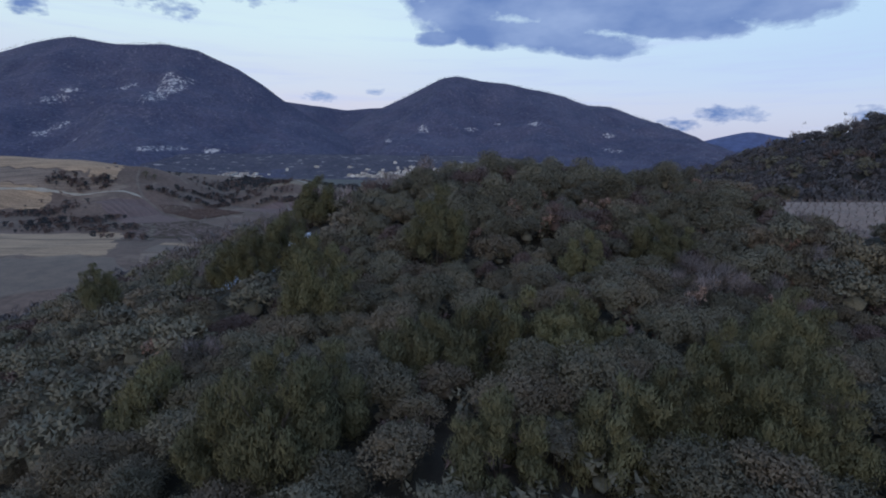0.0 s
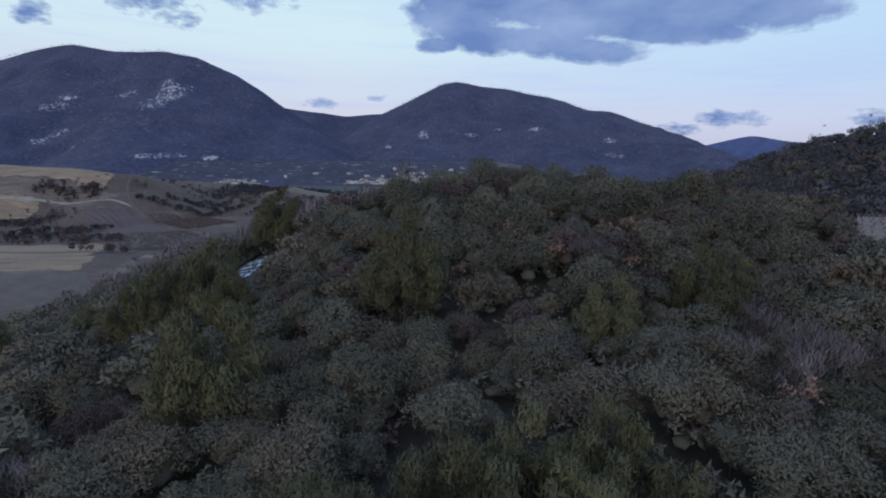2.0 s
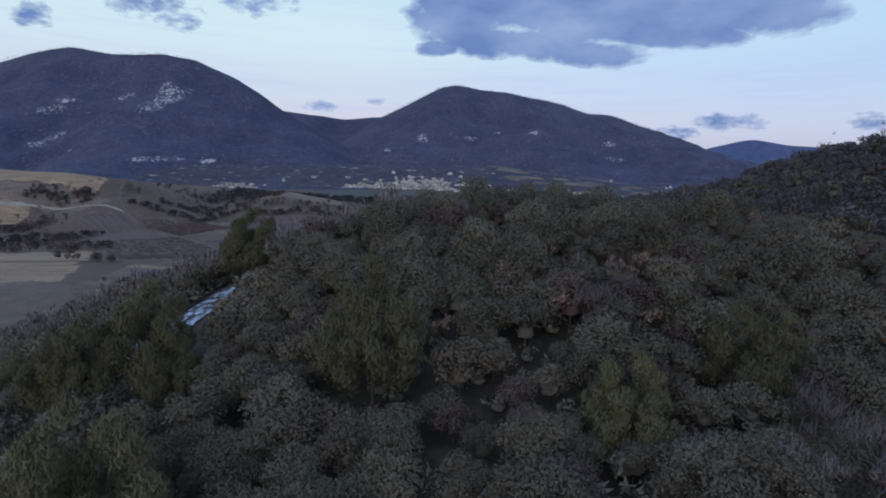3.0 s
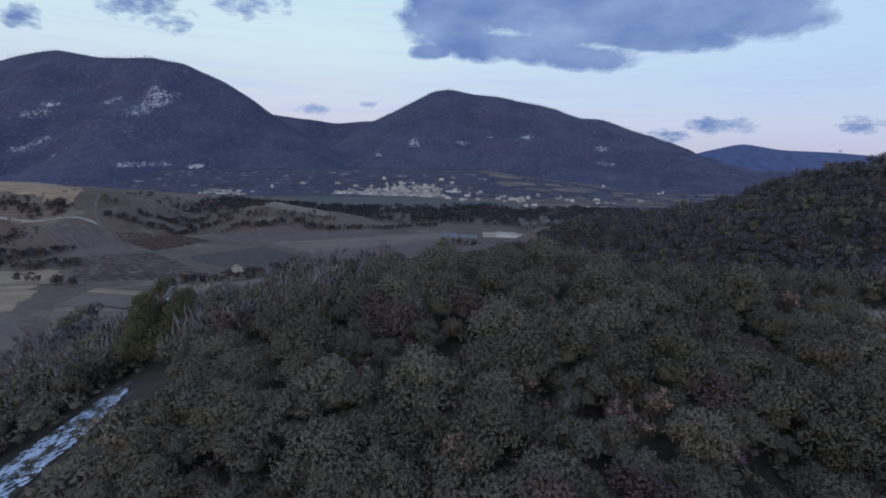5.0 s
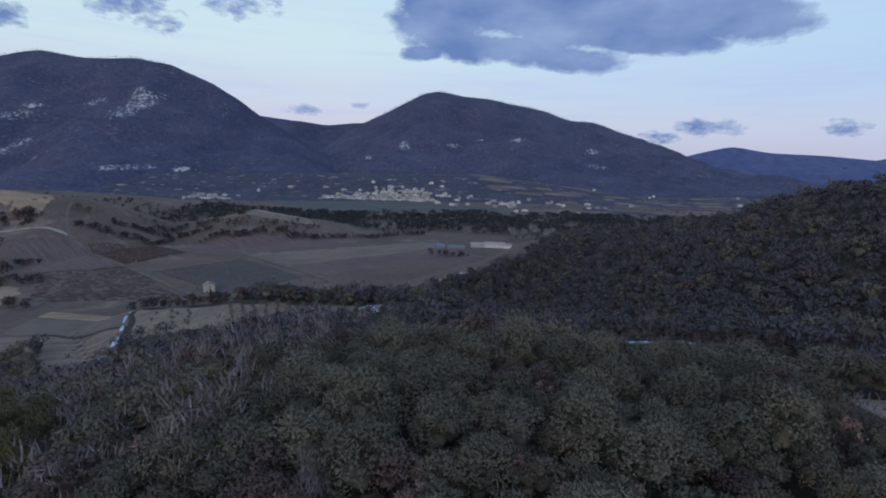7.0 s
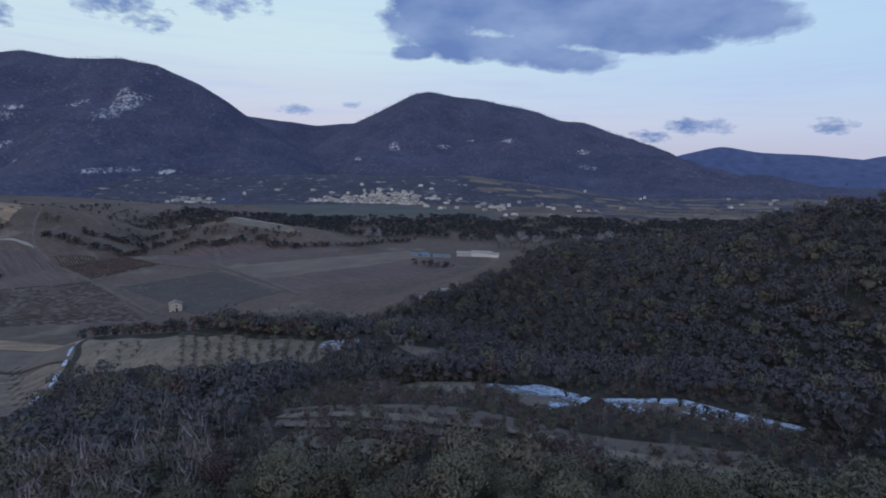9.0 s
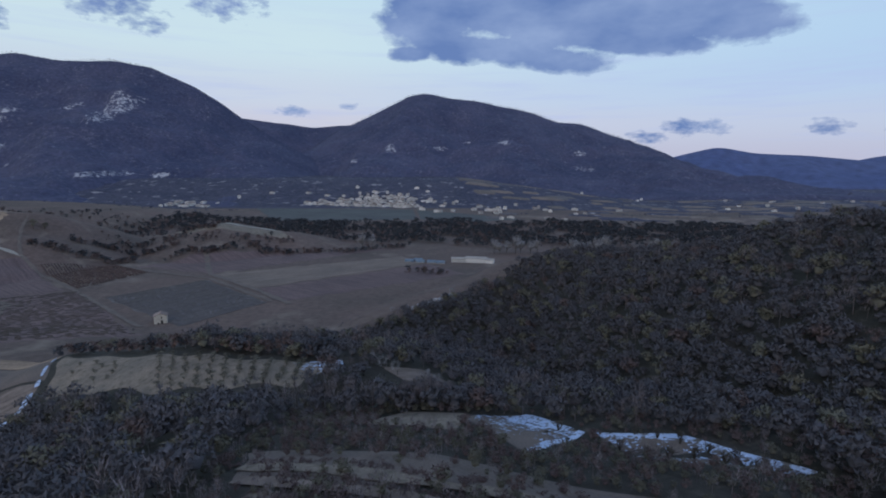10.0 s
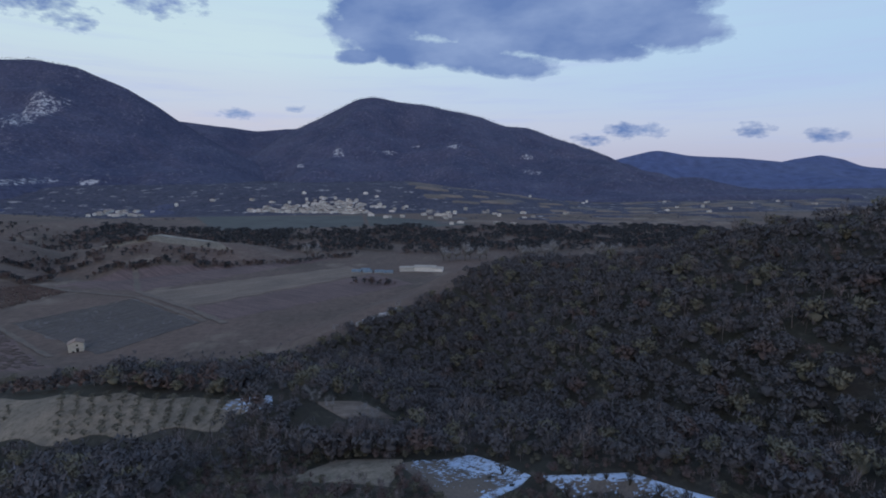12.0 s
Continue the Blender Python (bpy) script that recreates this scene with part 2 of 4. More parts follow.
ROCK = material("pale_scree", (0.42, 0.40, 0.40), (0.30, 0.29, 0.30), 0.02, rough=0.95, fine=9)
RENDER_WALL = material("pale_render", (0.6436, 0.6121, 0.5908), (0.4914, 0.462, 0.4459), 0.03, fine=30, per_thing=0.35)
STONE_WALL = material("limestone_rubble", (0.575, 0.5175, 0.4484), (0.437, 0.391, 0.3422), 0.6, fine=8, per_thing=0.12)
TILE = material("canal_tile", (0.27, 0.19, 0.155), (0.20, 0.155, 0.135), 0.5, fine=10, per_thing=0.3)
GLASS_DARK = material("dark_opening", (0.03, 0.03, 0.035), (0.02, 0.02, 0.022), 1.0, rough=0.3, bump=0)
BLUE_SHEET = material("blue_tarpaulin", (0.10, 0.15, 0.21), (0.17, 0.20, 0.23), 0.6, rough=0.5, fine=6)
LAVENDER_TUFT = material("lavender_tuft", (0.1445, 0.124, 0.1149), (0.1177, 0.104, 0.09718), 0.3, rough=0.85, bump=0.3)
PALE_TWIG = material("pale_twig", (0.324, 0.297, 0.294), (0.243, 0.2295, 0.231), 0.5, rough=0.9, bump=0, per_leaf=0.3)
SHED_ROOF = material("weathered_fibre_cement", (0.40, 0.345, 0.30), (0.32, 0.28, 0.25), 0.3, fine=10)


def add_scree(mat, centres):
    """Pale scree on a wooded face: broken patches about given places (x, z, half width, half height)."""
    nt = mat.node_tree
    n, l = nt.nodes, nt.links
    base = n["Principled BSDF"].inputs["Base Color"]
    before = base.links[0].from_socket
    geo = n.new("ShaderNodeNewGeometry")
    xyz = n.new("ShaderNodeSeparateXYZ")
    l.new(geo.outputs["Position"], xyz.inputs[0])

    def calc(op, a, b, clamp=False):
        t = n.new("ShaderNodeMath")
        t.operation, t.use_clamp = op, clamp
        for k, v in enumerate((a, b)):
            if isinstance(v, (int, float)):
                t.inputs[k].default_value = v
            else:
                l.new(v, t.inputs[k])
        return t.outputs[0]

    def grain(scale, detail):
        t = n.new("ShaderNodeTexNoise")
        t.inputs["Scale"].default_value, t.inputs["Detail"].default_value, t.inputs["Roughness"].default_value = scale, detail, 0.75
        l.new(geo.outputs["Position"], t.inputs["Vector"])
        return t.outputs["Fac"]

    speckle, lumps = grain(0.09, 6), grain(0.014, 4)
    total = None
    for cx0, cz0, rx, rz in centres:
        u = calc("DIVIDE", calc("SUBTRACT", xyz.outputs[0], cx0), rx)
        v = calc("DIVIDE", calc("SUBTRACT", xyz.outputs[2], cz0), rz)
        d = calc("SUBTRACT", 1.0, calc("ADD", calc("MULTIPLY", u, u), calc("MULTIPLY", v, v)))
        d = calc("MAXIMUM", d, 0.09)
        total = d if total is None else calc("MAXIMUM", total, d)
    m = calc("ADD", calc("MULTIPLY", calc("SUBTRACT", speckle, 0.575), 9.0), calc("MULTIPLY", calc("SUBTRACT", lumps, 0.5), 3.0))
    m = calc("MULTIPLY", calc("ADD", m, calc("MULTIPLY", total, 1.0)), calc("MULTIPLY", total, 2.5, True), True)
    mix = n.new("ShaderNodeMix")
    mix.data_type = "RGBA"
    l.new(m, mix.inputs[0])
    l.new(before, mix.inputs[6])
    mix.inputs[7].default_value = (0.50, 0.47, 0.48, 1)
    l.new(mix.outputs[2], base)


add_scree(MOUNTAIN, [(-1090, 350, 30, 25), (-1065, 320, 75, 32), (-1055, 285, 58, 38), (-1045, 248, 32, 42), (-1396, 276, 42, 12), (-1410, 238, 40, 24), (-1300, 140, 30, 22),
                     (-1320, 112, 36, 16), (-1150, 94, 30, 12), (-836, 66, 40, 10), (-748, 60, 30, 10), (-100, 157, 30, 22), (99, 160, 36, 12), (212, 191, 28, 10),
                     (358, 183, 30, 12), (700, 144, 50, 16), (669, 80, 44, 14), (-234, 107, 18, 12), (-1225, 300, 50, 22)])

# ---- the lie of the land ----
def seg_dist(x, y, line):
    """Distance from points to a crest line and the crest's height at the foot of it."""
    ds, tops = [], []
    for (x0, y0, z0), (x1, y1, z1) in zip(line, line[1:]):
        dx, dy = x1 - x0, y1 - y0
        k = np.clip(((x - x0) * dx + (y - y0) * dy) / (dx * dx + dy * dy), 0, 1)
        ds.append(np.hypot(x - x0 - k * dx, y - y0 - k * dy))
        tops.append(z0 + k * (z1 - z0))
    ds, tops = np.array(ds), np.array(tops)
    best = ds.min(0)
    w = np.exp(-(ds - best) / (2 + 0.18 * best))
    return best, (tops * w).sum(0) / w.sum(0)


SPUR = [(-14, -140, 22), (-4, -60, 36), (4, 0, 43.2), (11, 50, 46.6), (14, 88, 54), (15, 104, 53.5)]
DESCENT = [(15, 104, 53.5), (18, 120, 51), (27, 146, 38), (36, 174, 27), (3, 213, 30.5), (-55, 243, 23.6), (-112, 262, 13.6), (-150, 272, 3)]
BENCH = [(-16, 153, 39), (1, 147, 41.5), (18, 143, 42.5), (42, 133, 44), (64, 128, 45)]
TERRACE = [(45, 92, 52), (66, 92, 51.5), (130, 76, 53), (200, 60, 60)]
SNOW_SHOULDER = [(50, 165, 35), (88, 149, 40), (140, 120, 49)]
RIGHT_HILL = [(300, -60, 88), (250, 80, 86), (228, 150, 84), (206, 212, 79), (189, 246, 71), (172, 274, 60.5), (160, 290, 50), (124, 348, 36), (98, 384, 29),
              (48, 366, 14), (-25, 328, 0)]
PLATEAU = [(-900, 600, 56), (-506, 560, 52), (-430, 560, 49.5), (-357, 560, 43), (-332, 520, 26), (-325, 470, 12)]
KNOLL = [(-270, 628, 10), (-190, 624, 25), (-130, 628, 14)]
LEFT_SHELF = [(-600, 215, 18), (-210, 235, 10), (-138, 254, 8)]
FAR_SHELF = [(-700, 900, 30), (-420, 800, 22), (-300, 760, 10)]
# crest line, fall to the side, roundness of the top
RIDGES = [(SPUR, 0.35, 20), (DESCENT, 0.42, 14), (BENCH, 0.45, 12), (TERRACE, 0.4, 26), (SNOW_SHOULDER, 0.42, 14), (RIGHT_HILL, 0.42, 22), (PLATEAU, 0.42, 25), (KNOLL, 0.3, 22),
          (LEFT_SHELF, 0.13, 36), (FAR_SHELF, 0.12, 80)]


def height(x, y):
    """Height of the ground, in metres over the plain."""
    x, y = np.asarray(x, float), np.asarray(y, float)
    rise = np.clip((y - 1130) / 420, 0, 1)
    z = 52 * rise * rise * (3 - 2 * rise) * np.clip((650 - x) / 500, 0, 1) * np.clip((x + 1500) / 600, 0.2, 1)
    z = z - 10 * np.clip((x - 100) / 500, 0, 1) * np.clip((y - 500) / 400, 0, 1)
    soft = 2.5
    peak = z
    for line, fall, round_top in RIDGES:
        d, top = seg_dist(x, y, line)
        r = top - fall * (np.sqrt(d * d + round_top * round_top) - round_top)
        hi = np.maximum(peak, r)
        peak = hi + soft * np.log1p(np.exp(-np.abs(peak - r) / soft)) - soft * np.log(2) * np.exp(-((peak - r) / soft) ** 2)
    wave = 0.6 * np.sin(x * 0.071 + 1.3 * np.sin(y * 0.043)) * np.sin(y * 0.057 + 0.8) * np.clip(peak / 15, 0, 1)
    return peak + wave

# ---- ground and mountains ----
rng = np.random.default_rng(7)


def rounded(me, normals):
    """Leaves shade with the roundness of the bough that they grow on."""
    me.polygons.foreach_set("use_smooth", [True] * len(me.polygons))
    me.normals_split_custom_set_from_vertices(normals.tolist())


def mesh_object(name, verts, faces, mat, parent=None, smooth=False):
    me = bpy.data.meshes.new(name)
    soft = verts[:, 3:] if isinstance(verts, np.ndarray) and verts.shape[1] == 6 else None
    me.from_pydata([tuple(v) for v in verts[:, :3].tolist()] if isinstance(verts, np.ndarray) else verts, [],
                   faces.tolist() if isinstance(faces, np.ndarray) else faces)
    me.materials.append(mat)
    if soft is not None:
        rounded(me, soft)
    if smooth:
        me.polygons.foreach_set("use_smooth", [True] * len(me.polygons))
    me.update()
    ob = new(name, me)
    if parent:
        ob.parent = parent
    return ob


def grid_faces(nx, ny):
    i = np.arange(nx - 1)[None, :] + nx * np.arange(ny - 1)[:, None]
    return np.stack([i, i + 1, i + 1 + nx, i + nx], -1).reshape(-1, 4)


def axis_steps(lo, fine_lo, fine_hi, hi, step, grow=1.09):
    """Steps that are even in the middle and widen outwards."""
    mid = list(np.arange(fine_lo, fine_hi + 0.1, step))
    up, down, s = [mid[-1]], [mid[0]], step
    while up[-1] < hi:
        s *= grow
        up.append(up[-1] + s)
    s = step
    while down[-1] > lo:
        s *= grow
        down.append(down[-1] - s)
    return np.array(down[:0:-1] + mid + up[1:])


gx, gy = axis_steps(-4800, -500, 240, 4800, 3.0, 1.05), axis_steps(-2500, -40, 620, 4700, 3.0, 1.035)
X, Y = np.meshgrid(gx, gy)
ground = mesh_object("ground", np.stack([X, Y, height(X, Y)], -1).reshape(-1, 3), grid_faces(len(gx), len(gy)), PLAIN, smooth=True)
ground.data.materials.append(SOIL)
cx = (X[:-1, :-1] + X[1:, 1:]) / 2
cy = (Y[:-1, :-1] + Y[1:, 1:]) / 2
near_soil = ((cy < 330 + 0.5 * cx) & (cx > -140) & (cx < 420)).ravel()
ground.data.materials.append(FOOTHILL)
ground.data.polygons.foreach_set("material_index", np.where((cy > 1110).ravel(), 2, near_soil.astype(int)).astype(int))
tagged(ground, "brown scrubby valley ground with rough winter grass", "ground", kind="structure")


def fbm(x, y, scale, octaves=5):
    """Cheap smooth noise from turned sines."""
    z, a = 0.0 * x, 1.0
    for k in range(octaves):
        c, s = math.cos(1.3 * k + 0.4), math.sin(1.3 * k + 0.4)
        u, v = (c * x + s * y) * scale, (c * y - s * x) * scale
        z = z + a * np.sin(u + 1.7 * np.sin(v * 0.7 + k) + 2.1 * k) * np.cos(v + 1.3 * np.sin(u * 0.6 + 2 * k))
        scale, a = scale * 1.93, a * 0.52
    return z


def mountain(name, crest, reach, label, mat, rough=18.0, nx=260, ny=90, back=500, seed=0.0, power=1.6):
    """A mountain from its crest line: a face that falls towards the valley, with spurs and gullies, and a back."""
    c = np.array(crest, float)
    t = np.linspace(0, 1, nx)
    along = np.concatenate([[0], np.cumsum(np.hypot(np.diff(c[:, 0]), np.diff(c[:, 2])))])
    along /= along[-1]
    px, py, pz = (np.interp(t, along, c[:, k]) for k in range(3))
    kern = np.array([1, 2, 3, 2, 1]) / 9
    for p in (px, py, pz):
        p[2:-2] = np.convolve(p, kern, "valid")
    v = np.concatenate([np.linspace(-1, 0, 14)[:-1], np.linspace(0, 1, ny)])
    T, V = np.meshgrid(t, v)
    PX, PY, PZ = (np.interp(T, t, p) for p in (px, py, pz))
    y = np.where(V > 0, PY - V * reach, PY - V * back)
    x = PX + 0 * V
    fall = np.where(V > 0, np.clip(1 - V, 0, 1) ** power, np.clip(1 + V, 0, 1) ** 1.2)
    spurs = 60 * np.sin(x * 0.012 + seed + 0.8 * np.sin(y * 0.004)) * np.clip(V, 0, 1) * np.clip(1 - V, 0, 1) * 2
    z = PZ * fall + (spurs + rough * fbm(x + 300 * seed, y, 0.012)) * np.clip(np.abs(V) * 6, 0.10, 1) * np.clip(PZ / 200, 0.15, 1) * np.clip((1 - np.abs(V)) * 5, 0, 1)
    z -= 40 * np.clip(np.abs(V) - 0.95, 0, 1) / 0.05
    ob = mesh_object(name, np.stack([x, y, z], -1).reshape(-1, 3), grid_faces(nx, len(v)), mat, smooth=True)
    return tagged(ob, label, "mountain", kind="structure")


CREST_WEST = [(-3600, 2250, 330), (-2700, 2250, 420), (-2250, 2250, 440), (-1956, 2250, 473), (-1801, 2250, 516), (-1625, 2250, 541), (-1457, 2250, 510), (-1235, 2250, 514),
                      (-1091, 2250, 488), (-924, 2250, 414), (-804, 2250, 340), (-732, 2250, 285), (-585, 2250, 195), (-436, 2250, 111), (-234, 2250, 8)]
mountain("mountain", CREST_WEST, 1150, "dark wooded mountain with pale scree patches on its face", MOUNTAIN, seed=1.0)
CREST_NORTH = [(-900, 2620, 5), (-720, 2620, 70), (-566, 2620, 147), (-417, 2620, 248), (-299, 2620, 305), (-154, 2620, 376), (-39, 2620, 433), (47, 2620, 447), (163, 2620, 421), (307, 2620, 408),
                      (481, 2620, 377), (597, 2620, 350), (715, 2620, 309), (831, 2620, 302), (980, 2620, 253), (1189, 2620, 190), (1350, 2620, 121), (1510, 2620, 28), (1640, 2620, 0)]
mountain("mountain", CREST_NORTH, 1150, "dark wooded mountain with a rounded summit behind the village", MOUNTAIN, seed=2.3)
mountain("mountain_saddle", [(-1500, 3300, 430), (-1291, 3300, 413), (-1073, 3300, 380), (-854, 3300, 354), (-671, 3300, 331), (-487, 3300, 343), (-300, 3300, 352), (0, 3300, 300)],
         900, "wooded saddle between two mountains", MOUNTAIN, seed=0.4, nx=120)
K = 2900 / 3700
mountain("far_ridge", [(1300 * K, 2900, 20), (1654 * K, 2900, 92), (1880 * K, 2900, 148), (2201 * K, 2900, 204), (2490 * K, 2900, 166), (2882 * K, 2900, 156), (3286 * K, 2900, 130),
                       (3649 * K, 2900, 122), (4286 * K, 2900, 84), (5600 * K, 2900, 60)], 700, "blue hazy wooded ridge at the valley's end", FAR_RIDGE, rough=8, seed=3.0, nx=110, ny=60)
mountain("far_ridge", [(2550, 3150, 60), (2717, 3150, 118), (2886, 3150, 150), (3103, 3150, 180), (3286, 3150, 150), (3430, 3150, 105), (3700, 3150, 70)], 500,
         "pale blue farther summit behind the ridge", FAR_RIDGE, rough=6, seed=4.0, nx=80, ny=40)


# ---- fields ----
def field(name, corners, mat, label, lift=0.12, n=40, sink=0.0):
    """A sheet over four corners (in order round it), laid on the ground."""
    a, b, c, d = (np.array(p, float) for p in corners)
    u, v = np.meshgrid(np.linspace(0, 1, n), np.linspace(0, 1, n))
    u, v = u[..., None], v[..., None]
    p = (1 - u) * (1 - v) * a + u * (1 - v) * b + u * v * c + (1 - u) * v * d
    edge = np.minimum(np.minimum(u, 1 - u), np.minimum(v, 1 - v))[..., 0]
    jag = 0.012 * np.linalg.norm(a - c) * (1 - np.clip(edge * 8, 0, 1))
    p[..., 0] += jag * np.sin(p[..., 1] * 0.31) * np.cos(p[..., 0] * 0.23)
    p[..., 1] += jag * np.sin(p[..., 0] * 0.27 + 1)
    z = height(p[..., 0], p[..., 1]) + lift - (lift + 0.2) * (edge < 1e-6)
    verts = np.concatenate([p, z[..., None]], -1).reshape(-1, 3)
    return tagged(mesh_object(name, verts, grid_faces(n, n), mat, smooth=True), label, "field", kind="structure")


LAV = ((-187, 402), (-142, 456), (-74, 388), (-108, 340))
VINES_FAR = ((-288, 486), (-246, 514), (-199, 483), (-219, 428))
ORCHARD = ((-116, 266), (-1, 215), (-8, 204), (-100, 234))
VINEYARD = ((51, 70), (118, 66), (116, 104), (60, 110))
SNOW_ONE = ((31, 172), (46, 176), (54.5, 165), (40, 149))
SNOW_TWO = ((56, 164.5), (70, 160), (84, 146), (64, 146))
TERRACE_LOW = ((-5, 152), (66, 131), (62, 123), (0, 135))
TERRACE_TWO = ((10, 170), (20, 178), (33, 174), (30, 160))
SNOW_PATH = ((-37, 68), (-24.5, 68), (-24, 86), (-27, 95))
BANK = ((12, 212), (24, 216), (33, 208), (20, 203))
CLEAR = [((-118, 268), (1, 216), (-9, 200), (-103, 230)), ((5, 191), (31, 187), (35, 207), (11, 212)), LAV, BANK, ORCHARD, VINEYARD, SNOW_ONE, SNOW_TWO, TERRACE_LOW, TERRACE_TWO, SNOW_PATH, ((-160, 280), (-118, 272), (-98, 222), (-112, 205)), ((-40, 63), (-17, 62), (-17, 84), (-25, 101)), ((7, 196), (29, 192), (33, 207), (12, 211))]

field("knoll_slope", ((-250, 628), (-135, 632), (-112, 606), (-222, 596)), GRASS, "dry grass on the rounded knoll")
field("lavender_field", LAV, LAVENDER, "grey-green lavender field in the valley")
field("vineyard_soil", VINES_FAR, PALE_SOIL, "pale vineyard soil between the rows")
field("ploughed_field", ((-340, 470), (-299, 490), (-225, 424), (-268, 400)), PLOUGHED, "dark brown ploughed field")
field("ploughed_field", ((-268, 404), (-219, 426), (-112, 318), (-196, 300)), PLOUGHED, "brown ploughed field beside the stone hut")
field("ploughed_field", ((-226, 508), (-185, 543), (2, 606), (-148, 476)), PLOUGHED, "brown ploughed field below the knoll")
field("stubble_field", ((-148, 474), (6, 552), (30, 520), (-95, 426)), PALE_SOIL, "pale fallow field in the valley")
field("fallow_field", ((-95, 424), (30, 516), (60, 470), (-66, 390)), PLOUGHED, "greyish brown fallow field")
field("terrace_field", ((-700, 582), (-357, 558), (-350, 528), (-640, 505)), STUBBLE, "pale straw-coloured field on the plateau's slope")
field("fallow_terrace", ((-640, 503), (-352, 526), (-325, 499), (-590, 478)), PALE_SOIL, "dull straw fallow strip below the plateau")
field("terrace_field", ((-590, 474), (-394, 494), (-388, 466), (-540, 440)), STUBBLE, "pale straw-coloured stubble terrace")
field("stubble_field", ((-420, 325), (-240, 362), (-165, 238), (-330, 190)), STUBBLE, "pale stubble field on the low shelf")
field("stubble_field", ((-166, 283), (-119, 273), (-115, 264), (-164, 271)), STUBBLE, "pale stubble strip beside the orchard")
field("fallow_field", ((-164, 270), (-115, 263), (-107, 246), (-158, 246)), VERGE, "brown fallow strip beside the orchard")
field("stubble_field", ((-158, 245), (-107, 245), (-99, 226), (-130, 200)), PALE_SOIL, "greyish stubble strip beside the orchard")
field("fallow_field", ((-330, 186), (-166, 235), (-128, 204), (-240, 130)), VERGE, "brown fallow field beside the wooded spur")
field("orchard_ground", ORCHARD, GRASS, "dry grass slope of the young orchard")
field("stony_vineyard", VINEYARD, STONY, "pale stony vineyard ground on the terrace")


def snow_sheet(quad, label, cover, under=GRASS, n=120):
    """Thin snow with a ragged outline and bare holes, on open ground. cover(u, v): how whole the snow lies, about -1 to 1."""
    field("snow_ground", quad, under, "dry winter grass showing through the snow", 0.10)
    ob = field("snow_patch", quad, SNOW, label, 0.17, n)
    u, v = np.meshgrid((np.arange(n - 1) + 0.5) / (n - 1), (np.arange(n - 1) + 0.5) / (n - 1))
    edge = np.minimum(np.minimum(u, 1 - u), np.minimum(v, 1 - v))
    co = np.array([p.center[:] for p in ob.data.polygons])
    rag = fbm(co[:, 0], co[:, 1], 0.6, 4) * 0.35 + fbm(co[:, 0], co[:, 1] * 1.6, 2.6, 3) * 0.55
    gone = (rag.reshape(n - 1, n - 1) > cover(u, v) - 0.5 * np.exp(-edge * 30)).ravel()
    bm = bmesh.new()
    bm.from_mesh(ob.data)
    bm.faces.ensure_lookup_table()
    bmesh.ops.delete(bm, geom=[f for f, k in zip(bm.faces, gone) if k], context="FACES")
    bm.to_mesh(ob.data)
    bm.free()


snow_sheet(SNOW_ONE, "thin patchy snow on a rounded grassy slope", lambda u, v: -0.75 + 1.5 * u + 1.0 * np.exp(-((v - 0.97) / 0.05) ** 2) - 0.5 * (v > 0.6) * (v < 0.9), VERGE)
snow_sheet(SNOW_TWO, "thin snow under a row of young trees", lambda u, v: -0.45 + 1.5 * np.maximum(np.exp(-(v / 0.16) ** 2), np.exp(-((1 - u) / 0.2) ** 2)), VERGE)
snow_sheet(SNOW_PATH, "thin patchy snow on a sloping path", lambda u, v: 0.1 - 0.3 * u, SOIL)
field("grass_terrace", TERRACE_LOW, VERGE, "dry grass terrace on the hillside")
field("grass_terrace", TERRACE_TWO, GRASS, "dry grass slope beside the snow")
field("meadow", ((-330, 1130), (10, 1090), (20, 890), (-210, 860)), GREEN_FIELD, "grey-green winter meadow below the village")
field("meadow", ((10, 1090), (200, 900), (110, 860), (20, 890)), GREEN_FIELD, "grey-green winter meadow below the village")
field("bare_bank", BANK, PALE_SOIL, "pale bare earth bank among the trees")

# ---- trees ----
def ico(sub=1):
    bm = bmesh.new()
    bmesh.ops.create_icosphere(bm, subdivisions=sub, radius=1.0)
    v = np.array([x.co[:] for x in bm.verts])
    f = np.array([[x.index for x in y.verts] for y in bm.faces])
    bm.free()
    return v, f


ICO1 = ico(1)


def puffs(lobes, r, fill=0.84, lump=0.10, base=ICO1):
    """The close inner foliage of a crown: one uneven rounded mass under the leaves of each bough."""
    out = []
    for c, s in lobes:
        v = base[0] * s * fill * (1 + lump * r.normal(size=(len(base[0]), 1)))
        out.append((np.concatenate([v + c, unit(base[0] / s + np.array([0, 0, 0.45 / s[2]]))], 1), base[1]))
    return join(*out)


def unit(v):
    return v / (np.linalg.norm(v, axis=1)[:, None] + 1e-9)


